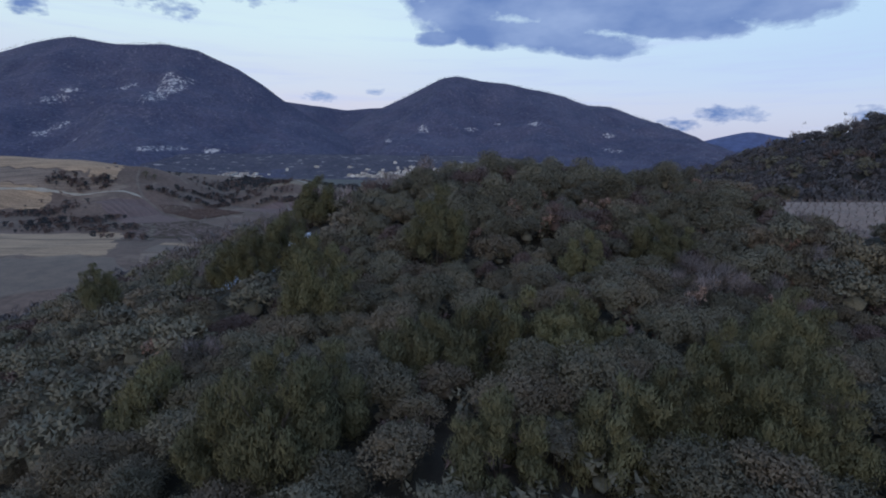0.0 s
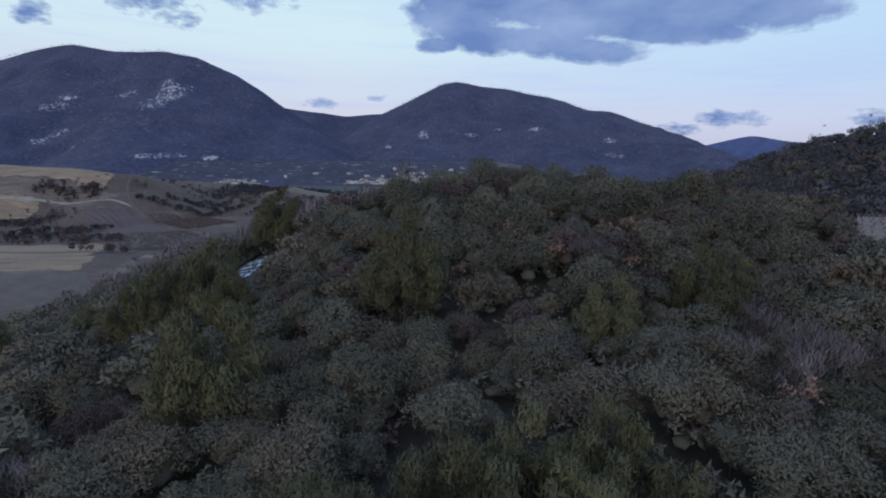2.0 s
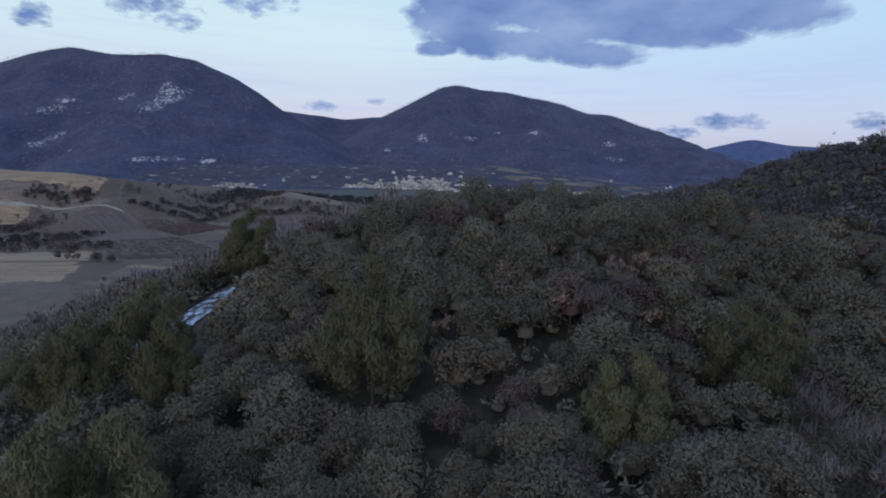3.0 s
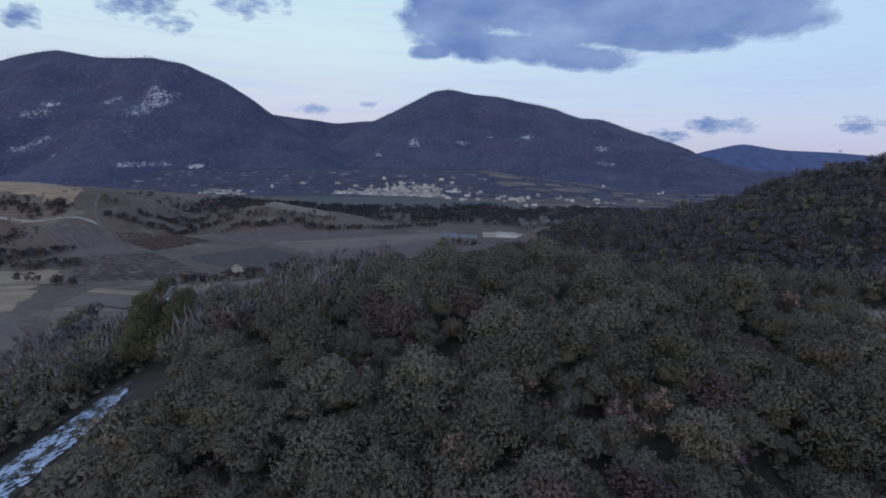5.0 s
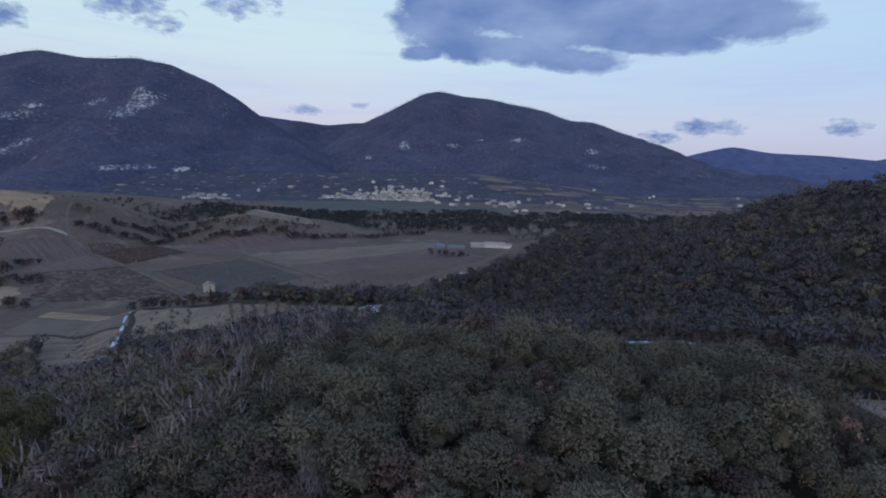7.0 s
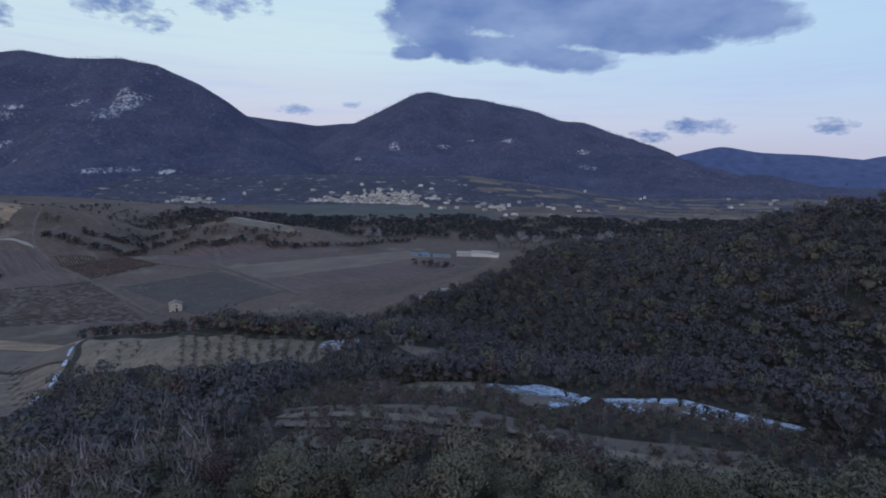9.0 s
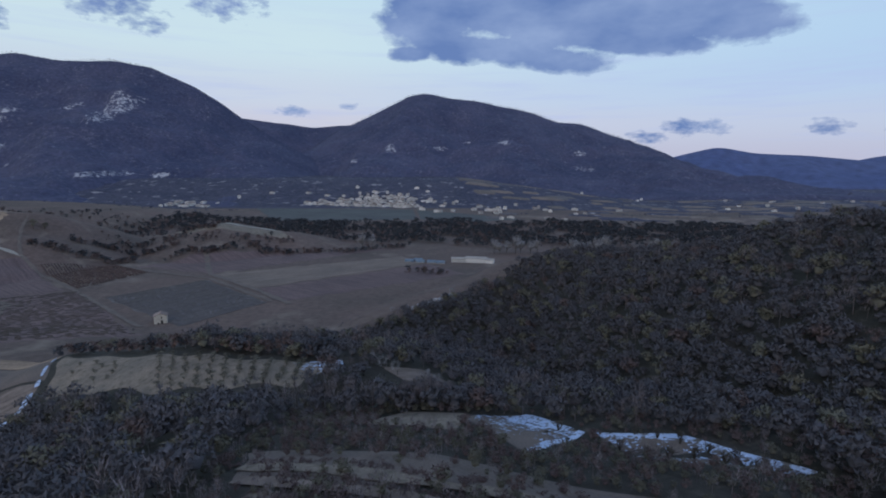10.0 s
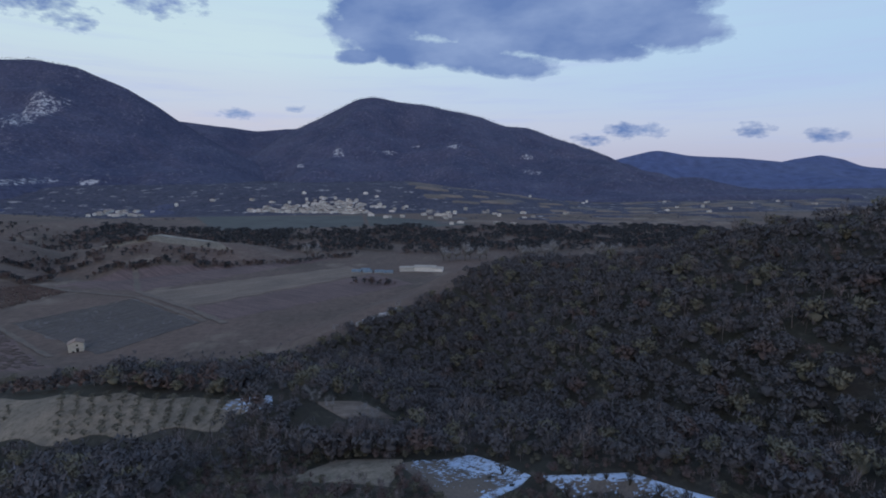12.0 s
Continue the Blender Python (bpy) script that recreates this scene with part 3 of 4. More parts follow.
def leaves(lobes, count, size, r, upward=0.35, long=1.0, lift=0.5, tip=0.35, ruffle=0.22, reach=(0.72, 1.14)):
    """Small three-cornered sprays over the lobes of a crown, like loose shingles. lift: how far they sweep upwards; tip: how far their ends stand off the crown."""
    area = np.array([s[0] * s[2] for _, s in lobes])
    pick = r.choice(len(lobes), count, p=area / area.sum())
    c = np.array([l[0] for l in lobes])[pick]
    s = np.array([l[1] for l in lobes])[pick]
    d = r.normal(size=(count, 3))
    d[:, 2] += upward
    d = unit(d)
    at = c + d * s * r.uniform(*reach, (count, 1))
    n = unit(d + np.array([0, 0, 0.3]) + 0.25 * r.normal(size=(count, 3)))
    along = r.normal(size=(count, 3)) + np.array([0, 0, 2.0 * lift])
    axis = unit(along - (along * n).sum(1)[:, None] * n) + tip * r.uniform(0.3, 1.6, (count, 1)) * n
    side = unit(np.cross(axis, n))
    w = size * r.uniform(0.6, 1.3, (count, 1))
    tri = np.stack([at - side * w * 0.5, at + side * w * 0.5, at + axis * w * long], 1)
    facing = (np.cross(tri[:, 1] - tri[:, 0], tri[:, 2] - tri[:, 0]) * n).sum(1) < 0
    tri[facing] = tri[facing][:, [1, 0, 2]]
    bough = unit(d + np.array([0, 0, 0.45]) + ruffle * r.normal(size=(count, 3)))
    return np.concatenate([tri.reshape(-1, 3), np.repeat(bough, 3, 0)], 1), np.arange(3 * count).reshape(-1, 3)


def join(*pieces):
    """Joins shapes of corners and faces."""
    fs, k = [], 0
    soft = any(p[0].shape[1] == 6 for p in pieces)
    vs = []
    for v, f in pieces:
        fs.append(f + k)
        k += len(v)
        vs.append(np.concatenate([v, np.zeros_like(v)], 1) if soft and v.shape[1] == 3 else v)
    return np.concatenate(vs), np.concatenate(fs)


def stick(a, b, ra, rb, sides=5):
    """A tapered limb as triangles."""
    a, b = np.array(a, float), np.array(b, float)
    d = (b - a) / np.linalg.norm(b - a)
    u = np.cross(d, (0.3, 1, 0.2))
    u /= np.linalg.norm(u)
    w = np.cross(d, u)
    t = np.arange(sides) * 2 * math.pi / sides
    ring = np.cos(t)[:, None] * u + np.sin(t)[:, None] * w
    v = np.concatenate([a + ring * ra, b + ring * rb])
    f = []
    for i in range(sides):
        j = (i + 1) % sides
        f += [(i, j, sides + j), (i, sides + j, sides + i)]
    return v, np.array(f)


def oak_shape(r, height_m, radius, leaf_count, leaf_size, lobe_count=11, long=1.5, base=ICO1, lump=0.16, fill=0.52):
    """An evergreen oak: a low crown of rounded boughs, highest in the middle, with dark clefts between them."""
    lobes = []
    for k in range(lobe_count):
        a, q = k * 2.4 + r.uniform(-0.5, 0.5), math.sqrt((k + 0.5) / lobe_count) * 0.74
        z = height_m * (0.40 + 0.42 * (1 - q * q) + r.uniform(-0.10, 0.10))
        s = radius * r.uniform(0.24, 0.50)
        lobes.append((np.array([math.cos(a) * q * radius, math.sin(a) * q * radius, z]), np.array([s, s, s * r.uniform(0.7, 1.0)])))
    inner = [(np.array([0, 0, height_m * 0.42]), np.array([radius * 0.72, radius * 0.72, height_m * 0.28]))]
    return join(puffs(inner, r, fill, lump, base), leaves(lobes, leaf_count, leaf_size, r, 0.45, long, 0.3, 0.45, 0.3, (0.6, 1.1)))


def pine_shape(r, height_m, radius, leaf_count, leaf_size, tiers=6, long=6.0):
    """An Aleppo pine: plumes of upswept needles in rounded boughs, narrowing to a ragged top."""
    lobes = []
    for k in range(tiers):
        f = k / max(1, tiers - 1)
        ring = radius * math.sqrt(max(0.03, 1 - f ** 2.0)) * 0.78
        count = max(1, round(7 * (1 - f) + 1))
        turn = r.uniform(0, 6.28)
        for j in range(count):
            a = turn + 6.283 * j / count + r.uniform(-0.35, 0.35)
            q = ring * r.uniform(0.6, 1.0)
            s = radius * r.uniform(0.20, 0.31) * (1 - 0.25 * f)
            at = np.array([math.cos(a) * q, math.sin(a) * q, height_m * (0.30 + 0.60 * f) + r.uniform(-0.35, 0.35)])
            lobes.append((at, np.array([s, s, s * r.uniform(1.15, 1.6)])))
            for g in range(2):
                b = r.uniform(0, 6.28)
                lobes.append((at + np.array([math.cos(b) * s * 0.75, math.sin(b) * s * 0.75, s * r.uniform(0.1, 0.9)]), np.array([s, s, s * 1.5]) * r.uniform(0.42, 0.6)))
    return leaves(lobes, leaf_count, leaf_size, r, 0.5, long, 1.4, 0.5, 0.25, (0.4, 1.1))


def sparse_shape(r, height_m, radius, leaf_count, leaf_size):
    """An oak in dead leaf: loose sprays with gaps."""
    lobes = []
    for k in range(10):
        a, q = r.uniform(0, 2 * math.pi), r.uniform(0.1, 0.75)
        s = radius * r.uniform(0.22, 0.36)
        lobes.append((np.array([math.cos(a) * q * radius, math.sin(a) * q * radius, height_m * r.uniform(0.4, 0.92)]), np.array([s, s, s * 1.2])))
    return leaves(lobes, leaf_count, leaf_size, r, 0.2, 1.3, 0.5, 0.5, 0.5, (0.3, 1.15))


def twig_shape(r, height_m, radius, count, thick=0.05):
    """A leafless crown: limbs that fork into fine upward twigs."""
    out = []
    for k in range(6):
        a = r.uniform(0, 2 * math.pi)
        mid = np.array([math.cos(a) * radius * 0.45, math.sin(a) * radius * 0.45, height_m * r.uniform(0.4, 0.55)])
        out.append(stick((0, 0, height_m * 0.12), mid, thick, thick * 0.6, 4))
        for j in range(count // 6):
            tip = mid + np.array([r.normal() * radius * 0.38, r.normal() * radius * 0.38, height_m * r.uniform(0.18, 0.48)])
            fork = mid + (tip - mid) * r.uniform(0.0, 0.6)
            out.append(stick(fork, tip + r.normal(size=3) * 0.1, thick * 0.45, thick * 0.15, 3))
    return join(*out)


def haze_twigs(r, height_m, radius, count, size, long=9.0):
    """A leafless crown seen from afar: thin upright sprays."""
    lobes = [(np.array([r.normal() * radius * 0.4, r.normal() * radius * 0.4, height_m * r.uniform(0.45, 0.8)]), np.array([radius * 0.5, radius * 0.5, height_m * 0.22])) for k in range(5)]
    return join(stick((0, 0, -0.3), (0.1, 0, height_m * 0.6), 0.1, 0.05, 3), leaves(lobes, count, size, r, 0.3, long, 1.6, 0.6, 0.22, (0.2, 1.05)))


def trunk_shape(r, height_m, radius):
    out = [stick((0, 0, -0.4), (r.normal() * 0.1, r.normal() * 0.1, height_m * 0.5), radius, radius * 0.6, 7)]
    for k in range(4):
        a = r.uniform(0, 2 * math.pi)
        out.append(stick((0, 0, height_m * r.uniform(0.2, 0.4)), (math.cos(a) * height_m * 0.22, math.sin(a) * height_m * 0.22, height_m * r.uniform(0.5, 0.68)), radius * 0.5, radius * 0.2, 5))
    return join(*out)


def tree_thing(name, crown, crown_mat, trunk, label, category="tree", group=""):
    """One tree: an empty at its foot with trunk and crown."""
    root = new(name)
    mesh_object("trunk", trunk[0], trunk[1], BARK, root)
    mesh_object("crown", crown[0], crown[1], crown_mat, root)
    return tagged(root, label, category, group)


def plant(x, y, r, scale=(0.85, 1.2), sink=0.1):
    s = r.uniform(*scale)
    return pose(x, y, float(height(x, y)) - sink, r.uniform(-4, 4), r.uniform(-4, 4), r.uniform(0, 360)) @ Matrix.Diagonal((s, s, s * r.uniform(0.9, 1.12), 1))


def put(template, m):
    """Sets a copy of a tree, keeping the scale that m holds."""
    made = copy_thing(template, m)
    made.matrix_basis = m
    return made


def inside(x, y, quad, grow=0.0):
    """Which of the points lie in a four-cornered field."""
    q = np.array(quad, float)
    q = q.mean(0) + (q - q.mean(0)) * (1 + grow)
    sides = []
    for (x0, y0), (x1, y1) in zip(q, np.roll(q, -1, 0)):
        sides.append((x1 - x0) * (y - y0) - (y1 - y0) * (x - x0) > 0)
    sides = np.array(sides)
    return sides.all(0) | (~sides).all(0)


def wooded(x, y):
    """Where trees grow: the spur and the hill, but not the plain, the fields or the open bench."""
    ok = (x > -135) & (y < np.minimum(330 + 0.55 * x, 425)) & ~((x < -60) & (y > 232) & (y < 272)) & (y > 0.6 * x - 60)
    ok &= ~((x > -6) & (x < 84) & (y > 117) & (y < np.minimum(178, 176 - 0.55 * np.maximum(x - 44, 0))))
    ok &= ~((x > 52) & (x < 60) & (y > 58) & (y < 110))
    for q in CLEAR:
        ok &= ~inside(x, y, q, 0.03)
    return ok


def scatter(x0, x1, y0, y1, step, r, keep=1.0):
    """Places on a shaken grid."""
    x, y = np.meshgrid(np.arange(x0, x1, step), np.arange(y0, y1, step))
    x, y = x.ravel(), y.ravel()
    x, y = x + r.uniform(-0.45, 0.45, len(x)) * step, y + r.uniform(-0.45, 0.45, len(y)) * step
    k = r.uniform(0, 1, len(x)) < keep
    return x[k], y[k]


def stuff(name, shapes, x, y, scale, mat, label, category, r, tall=1.0):
    """Many plants as one mesh."""
    z = height(x, y) - 0.15
    vs, fs, ns, k = [], [], [], 0
    for i in range(len(x)):
        v, f = shapes[int(r.integers(len(shapes)))]
        a, s = r.uniform(0, 2 * math.pi), r.uniform(*scale)
        c, q = math.cos(a) * s, math.sin(a) * s
        vs.append(np.stack([v[:, 0] * c - v[:, 1] * q + x[i], v[:, 0] * q + v[:, 1] * c + y[i], v[:, 2] * s * tall + z[i]], -1))
        if v.shape[1] == 6:
            ns.append(np.stack([v[:, 3] * c - v[:, 4] * q, v[:, 3] * q + v[:, 4] * c, v[:, 5] * s], -1) / s)
        fs.append(f + k)
        k += len(v)
    v, f = np.concatenate(vs), np.concatenate(fs)
    me = bpy.data.meshes.new(name)
    me.vertices.add(len(v))
    me.vertices.foreach_set("co", v.ravel())
    me.loops.add(f.size)
    me.loops.foreach_set("vertex_index", f.ravel())
    me.polygons.add(len(f))
    me.polygons.foreach_set("loop_start", np.arange(0, f.size, 3))
    me.materials.append(mat)
    me.update(calc_edges=True)
    if ns:
        rounded(me, np.concatenate(ns))
    return tagged(new(name, me), label, category, kind="stuff")


tr = np.random.default_rng(11)
# single trees that stand out: place and size
# pines: x, y, size, height of the tip
PINES = [(6.1, 32.6, 1.08, 51.4), (2.6, 31, 1.03, 50.6), (10.2, 34.5, 1.03, 49.6), (13, 33, 0.91, 48.6), (-2.5, 30.6, 0.97, 49.6), (-8.1, 21, 0.97, 50.3), (-6.2, 24.2, 0.85, 50.0),
         (-11.8, 23.5, 0.91, 48.2), (9.2, 20, 0.97, 50.2), (17, 26, 0.85, 49.6), (15.2, 20, 0.97, 50.6), (12.8, 22, 0.85, 49.6), (28.4, 36, 1.08, 50.4), (24.7, 33, 0.97, 49.8), (21.8, 28, 0.97, 50.2),
         (18.3, 20.5, 0.91, 50.8), (-0.3, 29, 0.85, 50.6), (8.4, 29.6, 0.91, 50.6), (15, 49.6, 0.90, 52.5), (25.2, 56.5, 1.05, 53.4), (-11.1, 42.4, 1.10, 51.7), (-0.7, 55.2, 1.15, 55.6),
         (-21.5, 64.1, 1.25, 52.8), (-50, 67, 0.90, 43.5), (31, 60, 0.80, 51.6), (-24.5, 61, 0.95, 50.3), (-28.5, 63, 0.90, 47.8), (-17.5, 60, 0.90, 49.8), (-26, 99, 1.5), (-40, 70, 0.8), (3.2, 19, 0.80, 49.6), (-20, 30, 0.91, 45.5)]
RUSSETS = [(14.5, 73.9), (21.2, 71.6), (23.9, 72.1), (2.6, 75.5), (40.2, 71.9), (15.8, 71.6), (25, 44.2), (33.2, 46.7), (-26, 40.5), (16, 58), (20, 60.5), (28, 58.5), (30, 48), (35, 55), (10, 66), (-34, 50), (22, 39.5), (39.5, 53.5), (22, 70.4), (13.5, 70), (13.4, 62), (2.8, 76.2), (14.6, 74.3), (21.6, 72.6), (24.3, 73), (19, 86.3), (47.8, 92.5),
           (15, 68), (16.2, 81), (-2.8, 82), (12.2, 83), (36, 66), (44, 60), (30, 52), (26, 84), (8, 96), (-10, 92), (33, 78), (4, 60), (24, 98)]
BARES = [(26, 44), (24, 42), (27.5, 47), (-24, 40), (-21, 38), (36, 50), (40, 56), (-18, 112), (-22, 118), (-14, 106), (-27, 112), (-10, 116), (-33, 124), (-24, 126), (17, 61.4), (21.9, 44.6), (42, 63), (20.2, 37), (45, 56), (-41, 66), (-36, 70), (17.5, 72), (-24, 100), (6, 83), (-30, 108), (26, 50), (33, 60), (-46, 105), (-48, 92),
         (38, 47), (48, 66), (34, 44), (50, 74), (42, 74), (29, 45), (-40, 118), (-52, 112), (-46, 122)]
taken = []

pine_t = [tree_thing("pine", pine_shape(tr, h, w, 21000, 0.062, tiers=6, long=4.6), PINE, trunk_shape(tr, h, 0.14), "olive-green Aleppo pine with upswept tufts") for h, w in ((8.0, 3.5), (7.6, 3.6), (8.4, 3.7))]
oak_t = [tree_thing("holm_oak", oak_shape(tr, h, w, 2600, 0.115, lobe_count=13), OAK, trunk_shape(tr, h, 0.1), "dark green evergreen oak with a lumpy crown") for h, w in ((3.8, 2.0), (4.4, 2.3), (4.8, 2.2))]
shrub_t = [tree_thing("evergreen_shrub", oak_shape(tr, h, w, 2600, 0.115, lobe_count=12), OAK_OLIVE, trunk_shape(tr, h, 0.08), "olive-green evergreen shrub with dense foliage", "shrub") for h, w in ((3.4, 1.9), (3.0, 2.1))]
juniper_t = [tree_thing("juniper_bush", oak_shape(tr, h, w, 2500, 0.11, lobe_count=12), OAK_GREY, trunk_shape(tr, h, 0.08), "dusty grey-green juniper bush", "bush") for h, w in ((3.6, 1.8), (4.0, 1.7))]
dry_t = [tree_thing("dry_shrub", oak_shape(tr, h, w, 1700, 0.12, lobe_count=12), HEATH, trunk_shape(tr, h, 0.07), "brown half-dry shrub among the oaks", "shrub") for h, w in ((3.2, 1.7), (3.7, 1.6))]
russet_t = [tree_thing("downy_oak", sparse_shape(tr, h, w, 520, 0.15), RUSSET, twig_shape(tr, h, w, 60), "small oak holding dry russet-brown leaves") for h, w in ((4.4, 1.3), (4.0, 1.1))]
bare_t = [tree_thing("bare_tree", haze_twigs(tr, h, w, 900, 0.03, 16.0), GREYTWIG, twig_shape(tr, h * 0.9, w, 48, 0.05), "leafless grey-violet winter tree") for h, w in ((4.8, 2.0), (4.2, 1.7))]


def set_trees(templates, places, spread=(0.85, 1.15), clear=1.1):
    """The templates take the first places, copies the rest. A third number in a place is its size."""
    for i, (x, y, *size) in enumerate(places):
        m = plant(x, y, tr, (size[0] * 0.96, size[0] * 1.04) if size else spread)
        if len(size) > 1:
            m.translation.z = size[1] - 8.0 * size[0]
        if i < len(templates):
            templates[i].matrix_basis = m
        else:
            put(templates[i % len(templates)], m)
        taken.append((x, y, clear * (size[0] * 1.4 if size else 1)))


set_trees(pine_t, PINES, clear=2.3)
set_trees(russet_t, RUSSETS, (0.85, 1.1), 0.6)
set_trees(bare_t, BARES, (0.85, 1.2), 0.6)

# the oak scrub on the spur: the nearest as single trees, the rest joined
x, y = scatter(-80, 78, -12, 128, 2.95, tr)
ok = wooded(x, y)
for a, b, c in taken:
    ok &= ~((np.abs(x - a) < c) & (np.abs(y - b) < c))
x, y = x[ok], y[ok]
off = np.abs(x - (3 + 0.16 * y)) + 100 * ((y < 5) | (y > 112))
order = np.argsort(off)
sort = tr.uniform(0, 1, len(order)) + 0.2 * np.sin(x[order] * 0.21) * np.sin(y[order] * 0.17)
sort = np.where(y[order] < 42, np.minimum(sort * 0.85, 0.9), sort)
singles = [order[sort < 0.45][:295], order[(sort >= 0.45) & (sort < 0.72)][:295], order[(sort >= 0.72) & (sort < 0.94)][:280], order[sort >= 0.94][:110]]
near_t = []
for templates, leaf_mat, leaf, long in ((oak_t, OAK, 0.088, 1.7), (shrub_t, OAK_OLIVE, 0.088, 1.7), (juniper_t, OAK_GREY, 0.08, 1.9), (dry_t, HEATH, 0.08, 1.9)):
    kind = templates[0]
    near_t.append([tree_thing(kind.name.split(".")[0], oak_shape(tr, h, w, 4400, leaf, lobe_count=15, long=long), leaf_mat, trunk_shape(tr, h, 0.09), kind["label"] if "label" in kind else "", kind["category"] if "category" in kind else "tree")
                   for h, w in ((3.9, 2.1), (3.5, 1.9))])
for templates, fine_t, k in zip((oak_t, shrub_t, juniper_t, dry_t), near_t, singles):
    set_trees(fine_t, [(float(x[i]), float(y[i])) for i in k if y[i] < 50], (0.62, 1.15))
    set_trees(templates, [(float(x[i]), float(y[i])) for i in k if y[i] >= 50], (0.72, 1.42))
rest = np.setdiff1d(order, np.concatenate(singles))
mid_oak = [oak_shape(tr, h, w, 620, 0.21, lobe_count=9) for h, w in ((3.8, 2.0), (4.4, 2.3), (3.4, 1.8), (4.6, 2.1))]
far_oak = [oak_shape(tr, h, w, 170, 0.42, lobe_count=7, fill=0.62) for h, w in ((4.6, 2.4), (5.4, 2.7), (4.0, 2.2))]
far_pine = [pine_shape(tr, h, w, 90, 0.2, tiers=2, long=3.6) for h, w in ((7.0, 2.3), (7.8, 2.6))]
low_shrub = [oak_shape(tr, h, w, 140, 0.36, lobe_count=6, fill=0.6) for h, w in ((4.0, 2.4), (4.8, 2.2), (3.4, 2.6))]
far_bush = [oak_shape(tr, h, w, 36, 0.75, lobe_count=4, fill=0.62) for h, w in ((4.2, 2.3), (5.0, 2.5))]
far_bare = [haze_twigs(tr, h, w, 110, 0.11) for h, w in ((5.5, 2.2), (6.2, 2.4))]
part_of = tr.uniform(0, 1, len(rest))
for lo, hi, mat, word in ((0, 0.5, OAK, "dark green"), (0.5, 0.72, OAK_OLIVE, "olive-green"), (0.72, 0.92, OAK_GREY, "dusty grey-green"), (0.92, 1.01, HEATH, "brown")):
    k = rest[(part_of >= lo) & (part_of < hi)]
    stuff("oak_scrub", mid_oak, x[k], y[k], (0.72, 1.42), mat, f"dense {word} evergreen scrub on the spur", "scrub", tr)

# low growth under and between the trees of the spur
under_shape = [oak_shape(tr, h, w, 70, 0.34, lobe_count=3) for h, w in ((2.6, 2.2), (3.0, 2.0))]
ux, uy = scatter(-60, 66, 4, 120, 2.7, tr, 0.9)
k = wooded(ux, uy)
ux, uy = ux[k], uy[k]
half = tr.uniform(0, 1, len(ux)) < 0.78
stuff("undergrowth", under_shape, ux[half], uy[half], (0.5, 0.8), OAK, "low green undergrowth between the oaks", "scrub", tr)
stuff("undergrowth", under_shape, ux[~half], uy[~half], (0.45, 0.75), HEATH, "low brown undergrowth between the oaks", "scrub", tr)

# the wood on the hill, in the gully and round the orchard
x, y = scatter(-140, 275, -10, 430, 3.75, tr, 0.97)
ok = wooded(x, y) & ~((x < 74 + 9 * np.sin(y * 0.9 + x) ** 2) & (y < 124 + 6 * np.sin(x * 0.8) ** 2)) & (x < 232 - 0.42 * np.maximum(y - 120, 0))
x, y = x[ok], y[ok]
part_of = tr.uniform(0, 1, len(x)) + 0.16 * np.sin(x * 0.11 + 2 * np.sin(y * 0.03)) * np.sin(y * 0.09 + x * 0.02)
for lo, hi, shapes, mat, word in ((-1, 0.64, far_oak, HILL, "dark green oaks"), (0.64, 0.67, far_oak, HEATH, "brown-leaved oaks"), (0.67, 0.78, far_oak, OAK, "green oaks"),
                                  (0.78, 0.88, far_pine, HILL, "dark green pines"), (0.88, 2, far_bare, GREYTWIG, "leafless grey trees")):
    k = (part_of >= lo) & (part_of < hi)
    stuff("hill_wood", shapes, x[k], y[k], (0.6, 1.42), mat, f"{word} in the dense wood on the hillside", "wood", tr)

# low growth on the open bench between the spur and the snow, and beside the vines
x, y = scatter(-6, 98, 56, 188, 1.9, tr, 0.9)
ok = (((y > 116) & (y < 188 - 0.35 * np.maximum(x - 20, 0))) | ((x > 45) & (x < 62) & (y > 58) & (y < 112))) & ~inside(x, y, SNOW_ONE, 0.12) & ~(inside(x, y, SNOW_TWO, 0.0) & (tr.uniform(0, 1, len(x)) > 0.06)) & ~inside(x, y, VINEYARD, 0.03)
step_lines = np.abs(np.sin((y - 152 + 0.3 * (x + 5)) * 0.42)) > 0.86
thin = (inside(x, y, TERRACE_LOW, 0.03) & ~step_lines) | inside(x, y, TERRACE_TWO, 0.0)
ok &= ~thin | (tr.uniform(0, 1, len(x)) < 0.10)
x, y = x[ok], y[ok]
kind = tr.uniform(0, 1, len(x))
for lo, hi, shapes, mat, word in ((0, 0.3, low_shrub, OAK, "dark green"), (0.3, 0.72, low_shrub, HEATH, "brown heath"), (0.72, 1.1, far_bare, GREYTWIG, "leafless grey")):
    k = (kind >= lo) & (kind < hi)
    stuff("bench_scrub", shapes, x[k], y[k], (0.22, 0.58), mat, f"low {word} shrubs on the open bench", "scrub", tr)

# shrub lines on the steps between the grass strips of the terrace
for line in ([(-3, 144), (12, 139.8), (25, 133.6), (40, 131.6), (62, 128.5)], [(2, 138), (12, 134), (24, 128.9), (38, 126.6), (56, 125.5)], [(4, 131.6), (14, 128), (26, 125), (40, 125)]):
    t = np.sort(tr.uniform(0, len(line) - 1.001, 210))
    p = np.array(line, float)
    a, b, w = p[t.astype(int)], p[t.astype(int) + 1], (t % 1)[:, None]
    p = a + (b - a) * w + tr.normal(0, 0.55, (len(t), 2))
    stuff("step_shrubs", under_shape, p[:, 0], p[:, 1], (0.10, 0.30), HEATH, "low brown shrubs along a terrace step", "scrub", tr)
